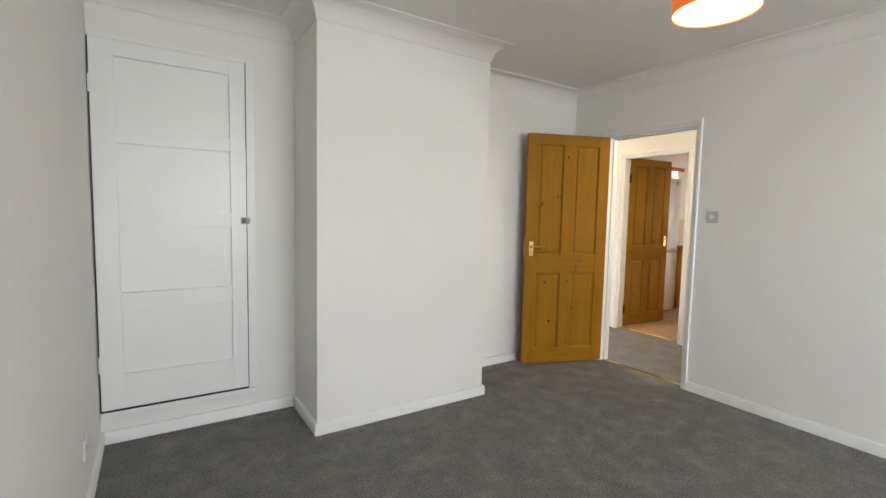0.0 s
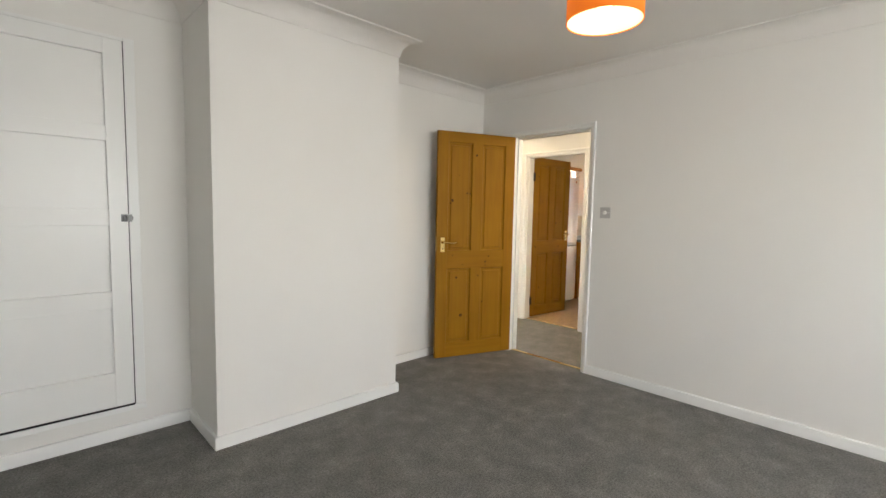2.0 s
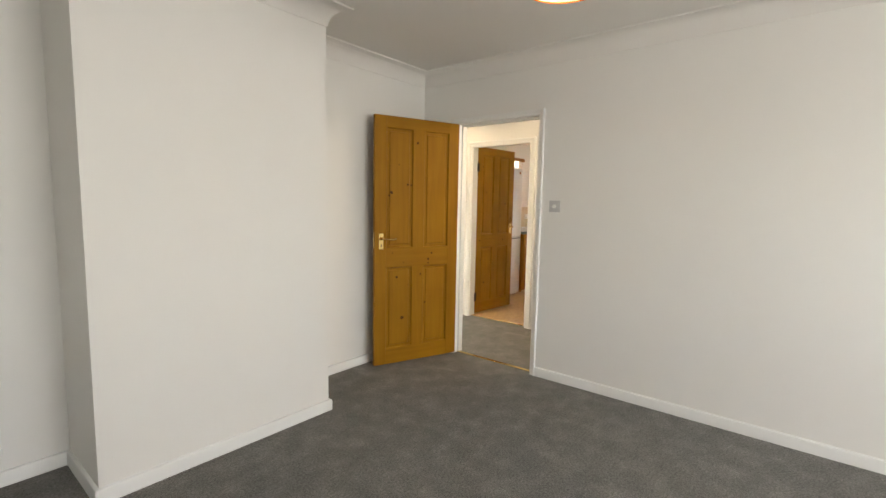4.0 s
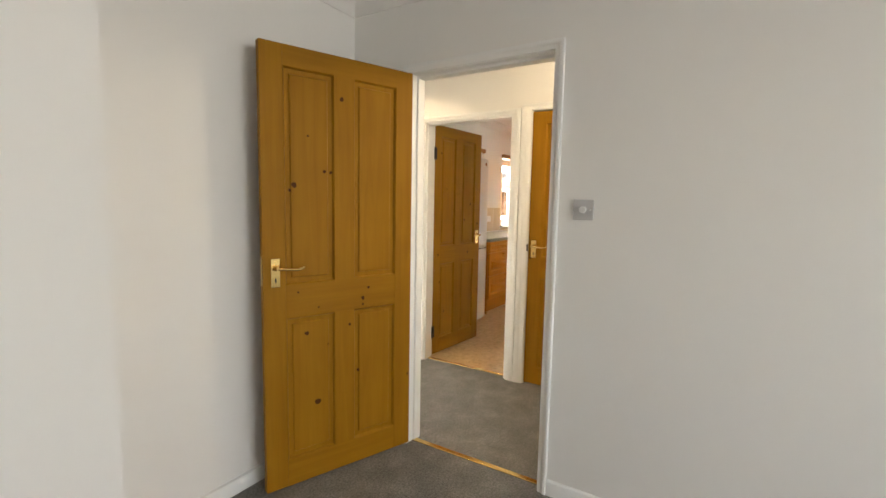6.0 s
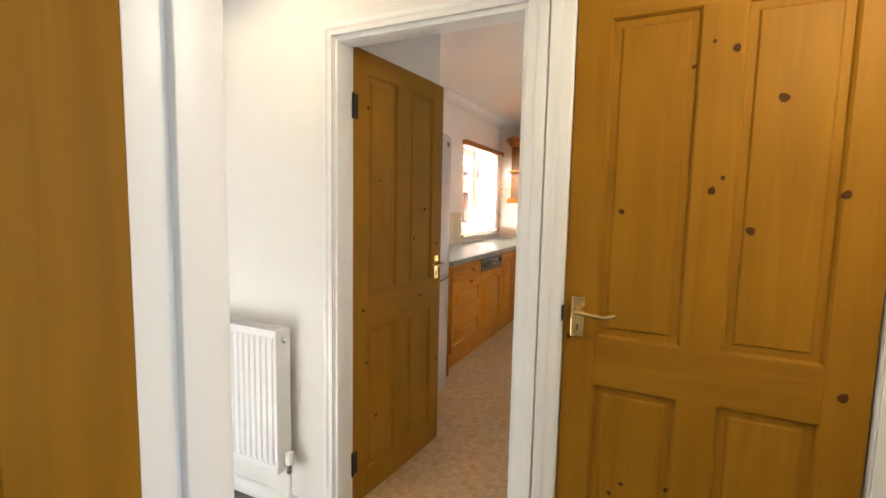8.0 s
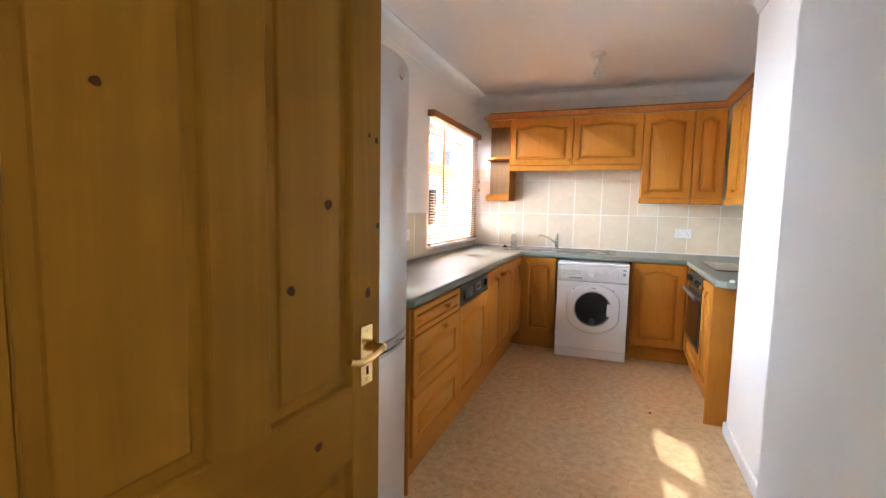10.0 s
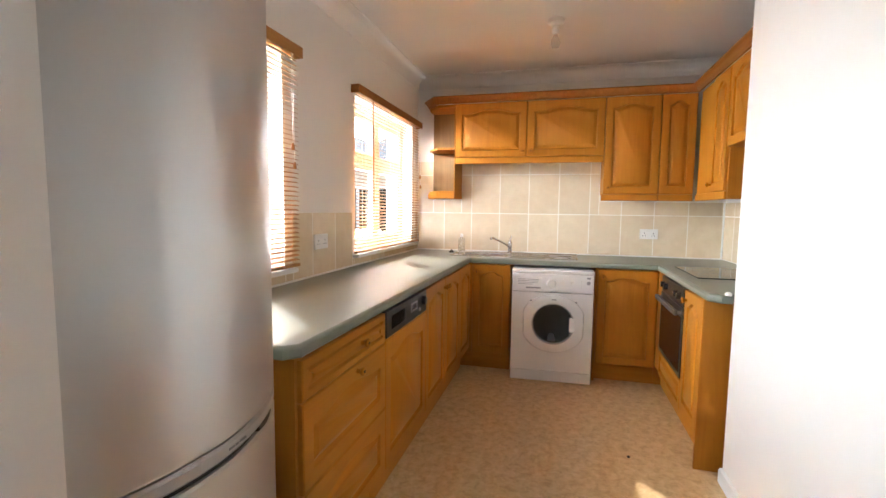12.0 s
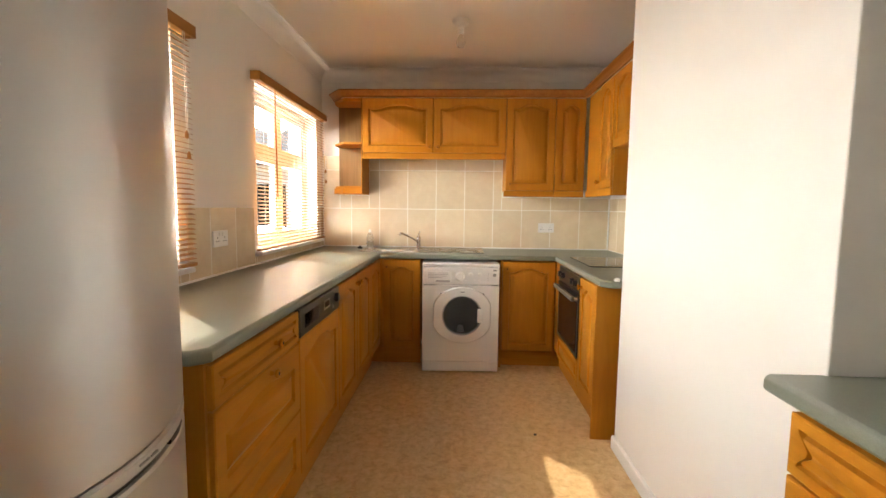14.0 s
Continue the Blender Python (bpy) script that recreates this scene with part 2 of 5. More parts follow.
def tube(points, r, steps=10):
    """A round bar along a line of points."""
    bm = bmesh.new()
    pts = [Vector(p) for p in points]
    rings = []
    for i, p in enumerate(pts):
        d = (pts[min(i + 1, len(pts) - 1)] - pts[max(i - 1, 0)]).normalized()
        q = d.to_track_quat("Z", "Y")
        rings.append([bm.verts.new(p + q @ Vector((r * math.cos(math.tau * k / steps), r * math.sin(math.tau * k / steps), 0))) for k in range(steps)])
    for a, b2 in zip(rings, rings[1:]):
        for k in range(steps):
            bm.faces.new((a[k], a[(k + 1) % steps], b2[(k + 1) % steps], b2[k]))
    bm.faces.new(rings[0])
    bm.faces.new(rings[-1])
    bmesh.ops.recalc_face_normals(bm, faces=bm.faces)
    return bm


def prism(outline, y0, y1, bevel=0.0):
    """An outline in x and z, drawn out along y."""
    bm = bmesh.new()
    a = [bm.verts.new((x, y0, z)) for x, z in outline]
    b2 = [bm.verts.new((x, y1, z)) for x, z in outline]
    bm.faces.new(a)
    bm.faces.new(b2)
    n = len(a)
    for i in range(n):
        bm.faces.new((a[i], a[(i + 1) % n], b2[(i + 1) % n], b2[i]))
    bmesh.ops.recalc_face_normals(bm, faces=bm.faces)
    if bevel:
        bmesh.ops.bevel(bm, geom=list(bm.edges), offset=bevel, segments=2, profile=0.5, affect="EDGES")
    return bm


def mesh_of(name, bm, material, smooth=False):
    bmesh.ops.recalc_face_normals(bm, faces=bm.faces)
    me = bpy.data.meshes.new(name)
    bm.to_mesh(me)
    bm.free()
    me.materials.append(material)
    if smooth:
        for p in me.polygons:
            p.use_smooth = True
        me.set_sharp_from_angle(angle=radians(35))
    return me


def part(name, bm, material, parent, label="", smooth=False):
    ob = new(name, mesh_of(name, bm, material, smooth))
    ob.parent = parent
    return tagged(ob, label) if label else ob


def again(name, me, parent, m):
    ob = new(name, me)
    ob.parent = parent
    ob.matrix_basis = m
    return ob


def thing(name, m, label, category, group="", kind=""):
    ob = new(name)
    ob.empty_display_size = 0.1
    ob.matrix_basis = m
    return tagged(ob, label, category, group, kind)


def structure(name, bm, material, label, category, smooth=False):
    return tagged(new(name, mesh_of(name, bm, material, smooth)), label, category, kind="structure")


def wall(name, along, a0, a1, b0, b1, z0, z1, holes=(), label="white painted plaster wall"):
    """A wall along x or y from a0 to a1, b0 to b1 thick, with holes (from, to, low, high)."""
    bm = bmesh.new()

    def piece(p, q, lo, hi):
        if q - p > 1e-4 and hi - lo > 1e-4:
            box(bm, *((p, q, b0, b1) if along == "x" else (b0, b1, p, q)), lo, hi)

    at = a0
    for p, q, lo, hi in sorted(holes):
        piece(at, p, z0, z1)
        piece(p, q, z0, lo)
        piece(p, q, hi, z1)
        at = q
    piece(at, a1, z0, z1)
    bmesh.ops.remove_doubles(bm, verts=bm.verts, dist=1e-5)
    return structure(name, bm, WALL, label, "wall")


def sweep(path, profile, closed=False):
    """A moulding along a floor line; the profile's points are (to the left of the line, height)."""
    n = len(path)
    pts = [Vector(p) for p in path]
    side = []
    for i in range(n):
        dirs = []
        if closed or i > 0:
            dirs.append((pts[i] - pts[i - 1]).normalized())
        if closed or i < n - 1:
            dirs.append((pts[(i + 1) % n] - pts[i]).normalized())
        norms = [Vector((-d.y, d.x)) for d in dirs]
        s = sum(norms, Vector((0, 0))).normalized()
        side.append(s / max(0.3, s.dot(norms[0])))
    bm = bmesh.new()
    rows = [[bm.verts.new((p.x + s.x * d, p.y + s.y * d, z)) for d, z in profile] for p, s in zip(pts, side)]
    k = len(profile)
    for i in range(n if closed else n - 1):
        a, b2 = rows[i], rows[(i + 1) % n]
        for j in range(k):
            bm.faces.new((a[j], a[(j + 1) % k], b2[(j + 1) % k], b2[j]))
    if not closed:
        bm.faces.new(rows[0])
        bm.faces.new(rows[-1])
    return bm


def run(name, path, profile, material, label, category, closed=False):
    return structure(name, sweep(path, profile, closed), material, label, category, True)


def cove(z, size):
    """A concave plaster cove under a ceiling at z."""
    pts = [(0.0, z + 0.004), (0.0, z - size - 0.012), (0.006, z - size - 0.012), (0.008, z - size)]
    for i in range(1, 8):
        a = radians(90 * i / 8)
        pts.append((0.008 + size - size * math.cos(a), z - size + size * math.sin(a) - 0.008))
    return pts + [(size + 0.012, z - 0.008), (size + 0.016, z + 0.004)]


SKIRT = [(0.0, 0.0), (0.017, 0.0), (0.017, 0.058), (0.014, 0.066), (0.008, 0.070), (0.0, 0.070)]

# ---- structure: plan ----
WX, EX = -0.637, 3.025            # bedroom's west and east walls
NY, SY = 3.68, -2.3             # bedroom's north and south walls
CX0, CX1, CY = 0.407, 1.607, 3.2  # chimney breast
HX0, HX1 = 3.125, 4.19           # hall
KX0, KX1 = 4.31, 9.05           # kitchen
KY0, KY1 = 2.24, 4.90
BZ, KZ = 2.45, 2.53
BX0, BX1, BY = 5.88, 7.23, 2.745  # kitchen chimney breast
DOOR_H = 1.99

structure("floor_bedroom", made_box(WX - 0.1, 3.075, SY - 0.15, NY + 0.1, -0.1, 0), CARPET, "dark grey short-pile carpet on the bedroom floor", "carpet")
structure("floor_hall", made_box(3.075, 4.25, 1.4, 6.5, -0.1, 0), CARPET, "grey short-pile carpet on the hall floor", "carpet")
structure("floor_kitchen", made_box(4.25, KX1 + 0.15, KY0 - 0.1, KY1 + 0.25, -0.1, 0), VINYL, "mottled beige vinyl floor in the kitchen", "floor")
structure("ceiling_bedroom", made_box(WX - 0.1, 3.075, SY - 0.15, NY + 0.1, BZ, BZ + 0.1), CEIL, "white plaster bedroom ceiling", "ceiling")
structure("ceiling_hall", made_box(3.075, 4.25, 1.4, 6.5, BZ, BZ + 0.1), CEIL, "white plaster hall ceiling", "ceiling")
structure("ceiling_kitchen", made_box(4.25, KX1 + 0.15, KY0 - 0.1, KY1 + 0.25, KZ, KZ + 0.1), CEIL, "white plaster kitchen ceiling", "ceiling")

wall("wall_bedroom_west", "y", SY - 0.15, NY + 0.1, WX - 0.1, WX, 0, BZ)
wall("wall_bedroom_north", "x", WX, EX, NY, NY + 0.1, 0, BZ)
wall("wall_bedroom_south", "x", WX, EX, SY - 0.15, SY, 0, BZ, [(-0.15, 2.15, 0.9, 2.1)])
wall("wall_bedroom_east", "y", SY - 0.15, 6.5, EX, HX0, 0, BZ, [(2.511, 3.304, 0, 2.01)])
structure("wall_chimney_breast", made_box(CX0, CX1, CY, NY - 0.002, 0, BZ), WALL, "white painted chimney breast", "wall")
wall("wall_hall_east", "y", 1.4, 6.5, HX1, KX0, 0, KZ, [(2.30, 3.092, 0, 2.01), (3.215, 3.988, 0, 2.01), (5.20, 6.15, 1.0, 2.04)])
wall("wall_hall_south", "x", HX0, HX1, 1.4, 1.5, 0, BZ)
wall("wall_hall_north", "x", HX0, HX1, 6.4, 6.5, 0, BZ)
wall("wall_kitchen_stub", "x", KX0, 5.16, 4.0, 4.1, 0, KZ)
wall("wall_fridge_alcove", "y", 4.1, KY1, 5.06, 5.16, 0, KZ)
wall("wall_kitchen_north", "x", 5.06, KX1, KY1, KY1 + 0.25, 0, KZ, [(5.72, 6.86, 1.0, 2.06), (7.68, 8.87, 1.0, 2.06)])
wall("wall_kitchen_east", "y", KY0 - 0.1, KY1 + 0.25, KX1, KX1 + 0.15, 0, KZ)
wall("wall_kitchen_south", "x", KX0, KX1, KY0 - 0.1, KY0, 0, KZ)
structure("wall_kitchen_chimney", made_box(BX0, BX1, KY0 + 0.002, BY, 0, KZ, bevel=0.004), WALL, "white painted chimney breast in the kitchen", "wall")
wall("wall_cupboard_side", "x", KX0, 5.0, 3.098, 3.198, 0, KZ)
wall("wall_cupboard_back", "y", KY0, 3.098, 4.9, 5.0, 0, KZ)

run("coving_bedroom", [(WX, SY), (EX, SY), (EX, NY), (CX1, NY), (CX1, CY), (CX0, CY), (CX0, NY), (WX, NY)], cove(BZ, 0.10), CEIL, "white concave plaster coving", "coving", True)
run("coving_kitchen", [(5.16, 4.0), (KX0, 4.0), (KX0, 3.198), (5.0, 3.198), (5.0, KY0), (BX0, KY0), (BX0, BY), (BX1, BY), (BX1, KY0), (KX1, KY0), (KX1, KY1), (5.16, KY1)], cove(KZ, 0.09), CEIL, "white concave plaster coving", "coving", True)
run("skirting_bedroom_east", [(EX, SY), (EX, 2.484)], SKIRT, GLOSS, "white gloss skirting board", "skirting")
run("skirting_bedroom_north", [(EX, 3.33), (EX, NY), (CX1, NY), (CX1, CY), (CX0, CY), (CX0, NY), (WX, NY), (WX, SY), (EX, SY)], SKIRT, GLOSS, "white gloss skirting board", "skirting")
run("skirting_hall", [(HX1, 4.06), (HX1, 6.4), (HX0, 6.4), (HX0, 3.34)], SKIRT, GLOSS, "white gloss skirting board", "skirting")
run("skirting_kitchen_chimney", [(BX0 + 0.03, BY), (BX1, BY)], SKIRT, GLOSS, "white gloss skirting board", "skirting")


# ---- doors ----
def panel_mesh(w, h):
    """A sunk door panel with moulded edges and a raised field, both faces; x and z from its middle, y from the leaf's middle."""
    bm = bmesh.new()
    steps = ((0, 0.0), (0.0015, 0.0012), (0.004, 0.0035), (0.0065, 0.0085), (0.008, 0.0125), (0.026, 0.0130), (0.0285, 0.0125), (0.0315, 0.0080), (0.034, 0.0068))
    for sgn in (-1, 1):
        loops = []
        for inset, deep in steps:
            a, b2, y = w / 2 - inset, h / 2 - inset, sgn * (0.0175 - deep)
            loops.append([bm.verts.new((x, y, z)) for x, z in ((-a, -b2), (a, -b2), (a, b2), (-a, b2))])
        for p, q in zip(loops, loops[1:]):
            for i in range(4):
                bm.faces.new((p[i], p[(i + 1) % 4], q[(i + 1) % 4], q[i]))
        bm.faces.new(loops[-1])
    return bm


def knot(bm, x, z, r, y, tall=1.25, lean=0.0):
    ring = []
    for i in range(18):
        a = math.tau * i / 18
        k = r * (1 + 0.07 * math.sin(3 * a + x * 50))
        u, w2 = k * math.cos(a), k * tall * math.sin(a)
        ring.append((x + u * math.cos(lean) - w2 * math.sin(lean), z + u * math.sin(lean) + w2 * math.cos(lean)))
    for d in (0.0006,):
        sgn = 1 if y > 0 else -1
        bm.faces.new([bm.verts.new((px, y + sgn * d, pz)) for px, pz in ring])


def lever_handle(parent, x, z, y, toward):
    """Brass lever on a back plate; y is the face, toward +1 or -1 along x is the way the lever points."""
    s = 1 if y > 0 else -1
    plate = part("handle_plate", made_box(x - 0.020, x + 0.020, min(y, y + s * 0.007), max(y, y + s * 0.007), z - 0.064, z + 0.064, bevel=0.0025), BRASS, parent, "polished brass handle plate")
    part("spindle_rose", lathe([(0.013, y), (0.013, y + s * 0.016), (0.009, y + s * 0.030), (0.009, y + s * 0.048)], 16, "Y", (x, 0, z + 0.022)), BRASS, plate, smooth=True)
    pts = [(x, y + s * 0.044, z + 0.022), (x + toward * 0.012, y + s * 0.050, z + 0.022), (x + toward * 0.045, y + s * 0.052, z + 0.018), (x + toward * 0.080, y + s * 0.052, z + 0.015), (x + toward * 0.100, y + s * 0.050, z + 0.019), (x + toward * 0.112, y + s * 0.046, z + 0.024)]
    part("lever", tube(pts, 0.0072, 10), BRASS, plate, "curved brass lever", smooth=True)
    for dz in (-0.053, 0.053):
        part("screw", lathe([(0.004, y + s * 0.006), (0.004, y + s * 0.0082)], 10, "Y", (x, 0, z + dz)), BRASS, plate)
    hole = bmesh.new()
    box(hole, x - 0.003, x + 0.003, min(y + s * 0.006, y + s * 0.0076), max(y + s * 0.006, y + s * 0.0076), z - 0.042, z - 0.024)
    part("keyhole", hole, BLACK, plate)


def pine_door(name, m, w, label, knots, handle_sides, hinge_side_y, lever_x):
    """Four-panel door; its local x runs from the hinge, its middle plane is y = 0."""
    d = thing(name, m, label, "door", kind="structure")
    h, t, st = 1.98, 0.0175, 0.098
    mid = w / 2
    for x0, x1 in ((0, st), (w - st, w)):
        part("stile", made_box(x0, x1, -t, t, 0, h, bevel=0.0015, seg=1), PINE_UP, d)
    for z0, z1 in ((0, 0.125), (0.795, 0.948), (1.893, h)):
        part("rail", made_box(st, w - st, -t + 0.0003, t - 0.0003, z0, z1), PINE_X, d)
    for z0, z1 in ((0.125, 0.795), (0.948, 1.893)):
        part("muntin", made_box(mid - 0.05, mid + 0.05, -t + 0.0002, t - 0.0002, z0, z1), PINE_UP, d)
        for x0, x1 in ((st, mid - 0.05), (mid + 0.05, w - st)):
            p = part("panel", panel_mesh(x1 - x0, z1 - z0), PINE_UP, d)
            p.location = ((x0 + x1) / 2, 0, (z0 + z1) / 2)
    for x, z, r, side in knots:
        bm = bmesh.new()
        sunk = (st < x < mid - 0.05 or mid + 0.05 < x < w - st) and (0.125 < z < 0.795 or 0.948 < z < 1.893)
        knot(bm, x, z, r * 0.92, side * (t - (0.0066 if sunk else 0)), 1.2, x * 9)
        part("knot", bm, KNOT, d, "dark pine knot")
    for s in handle_sides:
        lever_handle(d, lever_x, 1.005, s * t, -1 if lever_x > mid else 1)
    for z in (0.20, 1.74):
        hg = bmesh.new()
        box(hg, -0.003, 0.030, hinge_side_y * t - 0.0015, hinge_side_y * t + 0.0015, z - 0.05, z + 0.05)
        hinge = part("hinge", hg, IRON, d, "dark iron butt hinge")
        part("hinge_pin", lathe([(0.007, z - 0.052), (0.007, z + 0.052)], 12, "Z", (-0.004, hinge_side_y * (t + 0.004), 0)), IRON, hinge)
    part("latch_plate", made_box(w - 0.0005, w + 0.0015, -0.010, 0.010, 0.95, 1.08), BRASS, d) if lever_x > mid else part("latch_plate", made_box(-0.0015, 0.0005, -0.010, 0.010, 0.95, 1.08), BRASS, d)
    return d


def door_trim(name, along, a0, a1, f0, f1, lining, face_sides, widths, label, head_low=0.0, stop=None):
    """Lining of an opening a0..a1 between wall faces f0 and f1, with an architrave on the given faces.

    widths: of the architrave at a0, at a1 and over the head; stop: the stretch of the depth that the door stop takes.
    """
    root = thing(name, pose(0, 0, 0), label, "door frame", kind="structure")
    w0, w1, wh = widths
    top = 2.01 - lining

    def piece(nm, p0, p1, q0, q1, z0, z1, bev=0.002):
        c = (p0, p1, q0, q1, z0, z1) if along == "x" else (q0, q1, p0, p1, z0, z1)
        part(nm, made_box(*c, bevel=bev, seg=3), GLOSS, root, smooth=True)

    piece("jamb", a0, a0 + lining, f0 - 0.002, f1 + 0.002, 0, 2.01)
    piece("jamb", a1 - lining, a1, f0 - 0.002, f1 + 0.002, 0, 2.01)
    piece("head", a0 + lining, a1 - lining, f0 - 0.002, f1 + 0.002, top, 2.01)
    if stop:
        piece("door_stop", a0 + lining - 0.001, a0 + lining + 0.012, *stop, 0, top - 0.001)
        piece("door_stop", a1 - lining - 0.012, a1 - lining + 0.001, *stop, 0, top - 0.001)
        piece("door_stop", a0 + lining + 0.012, a1 - lining - 0.012, *stop, top - 0.013 - head_low, top + 0.001)
    low = top - head_low
    shape = ((0.0, 0.0005), (0.0, 0.010), (0.03, 0.0115), (0.38, 0.0125), (0.46, 0.0135), (0.52, 0.0165), (0.60, 0.0185), (0.90, 0.0200), (0.97, 0.0190), (1.0, 0.0160), (1.0, 0.0005))
    for f, s in face_sides:
        bm = bmesh.new()
        rows = []
        for corner in range(4):
            row = []
            for u, th in shape:
                k0, k1, kh = (0.004 + u * (w - 0.004) for w in (w0, w1, wh))
                p = a0 + lining - k0 if corner < 2 else a1 - lining + k1
                z = 0.0 if corner in (0, 3) else low + kh
                q = f + s * th
                row.append(bm.verts.new((p, q, z) if along == "x" else (q, p, z)))
            rows.append(row)
        for r0, r1 in zip(rows, rows[1:]):
            for i in range(len(shape)):
                j = (i + 1) % len(shape)
                bm.faces.new((r0[i], r0[j], r1[j], r1[i]))
        bm.faces.new(rows[0])
        bm.faces.new(rows[-1])
        part("architrave", bm, GLOSS, root, "moulded white gloss architrave", True)
    return root


door_trim("door_frame_bedroom", "y", 2.511, 3.304, EX, HX0, 0.022, [(EX, -1), (HX0, 1)], (0.045, 0.045, 0.045), "white gloss door lining and narrow architrave", 0.0, (EX + 0.040, HX0 - 0.004))
door_trim("door_frame_kitchen", "y", 3.215, 3.988, HX1, KX0, 0.012, [(HX1, -1), (KX0, 1)], (0.070, 0.044, 0.044), "white gloss door lining with moulded architrave", 0.020, (HX1 + 0.004, KX0 - 0.040))
door_trim("door_frame_cupboard", "y", 2.30, 3.092, HX1, KX0, 0.012, [(HX1, -1)], (0.066, 0.072, 0.044), "white gloss door lining with moulded architrave")

fr = bpy.data.objects["door_frame_bedroom"]
sp = part("strike_plate", made_box(EX - 0.001, EX + 0.028, 2.5325, 2.5355, 0.975, 1.050, bevel=0.001), BRASS, fr, "worn brass strike plate")
part("strike_hole", made_box(EX + 0.007, EX + 0.021, 2.5350, 2.5362, 0.995, 1.028), BLACK, sp)
fr = bpy.data.objects["door_frame_cupboard"]
part("latch_keep", made_box(4.176, 4.200, 3.0785, 3.0815, 1.00, 1.05, bevel=0.001), IRON, fr, "dark latch keep")
yaw_b = math.degrees(math.atan2(3.537 - 3.276, 2.296 - 3.020))
pine_door("door_bedroom", pose(3.020, 3.276, 0.010, 0, 0, yaw_b) @ pose(0, -0.0175, 0), 0.765, "open honey-stained pine four-panel door with brass lever",
          [(0.396, 1.790, .010, 1), (0.622, 1.390, .012, 1), (0.642, 1.366, .007, 1), (0.480, 1.456, .008, 1), (0.449, 1.453, .007, 1), (0.557, 1.609, .005, 1), (0.254, 0.897, .007, 1), (0.285, 0.846, .009, 1), (0.285, 0.815, .006, 1), (0.612, 0.909, .005, 1), (0.515, 0.829, .004, 1), (0.357, 0.723, .007, 1), (0.571, 0.711, .010, 1), (0.308, 0.480, .008, 1), (0.520, 0.370, .014, 1), (0.467, 0.642, .004, 1), (0.014, 0.396, .006, 1)],
          (1, -1), -1, 0.765 - 0.052)
yaw_k = math.degrees(math.atan2(3.913 - 3.977, 5.045 - 4.312))
pine_door("door_kitchen", pose(4.312, 3.977, 0.010, 0, 0, yaw_k) @ pose(0, 0.0175, 0), 0.727, "open honey-stained pine four-panel door with brass lever",
          [(0.564, 1.320, .010, -1), (0.468, 1.173, .009, -1), (0.684, 1.463, .0045, -1), (0.710, 1.456, .006, -1), (0.716, 1.277, .006, -1), (0.681, 1.136, .010, -1), (0.095, 1.75, .008, -1), (0.067, 0.875, .009, -1), (0.17, 0.355, .009, -1), (0.526, 0.870, .009, -1), (0.09, 0.633, .008, -1), (0.700, 0.484, .009, -1), (0.186, 1.448, .006, -1)],
          (-1, 1), -1, 0.727 - 0.055)
pine_door("door_hall_cupboard", pose(4.2205, 2.317, 0.010, 0, 0, 90), 0.760, "closed honey-stained pine four-panel door with brass lever",
          [(0.348, 1.771, .010, 1), (0.40, 1.794, .005, 1), (0.235, 1.636, .012, 1), (0.381, 1.397, .010, 1), (0.357, 1.432, .006, 1), (0.283, 1.291, .011, 1), (0.608, 1.335, .008, 1), (0.742, 0.939, .008, 1), (0.565, 0.49, .007, 1), (0.598, 0.451, .007, 1), (0.444, 1.735, .006, 1), (0.44, 0.508, .007, 1), (0.092, 1.389, .011, 1), (0.057, 0.875, .012, 1)],
          (1,), 1, 0.760 - 0.042)
structure("threshold_bedroom", made_box(3.060, 3.090, 2.534, 3.281, 0.0, 0.006, bevel=0.002), BRASS, "brass carpet threshold strip", "threshold")
structure("threshold_kitchen", made_box(4.235, 4.265, 3.228, 3.975, 0.0, 0.006, bevel=0.002), BRASS, "brass carpet threshold strip", "threshold")


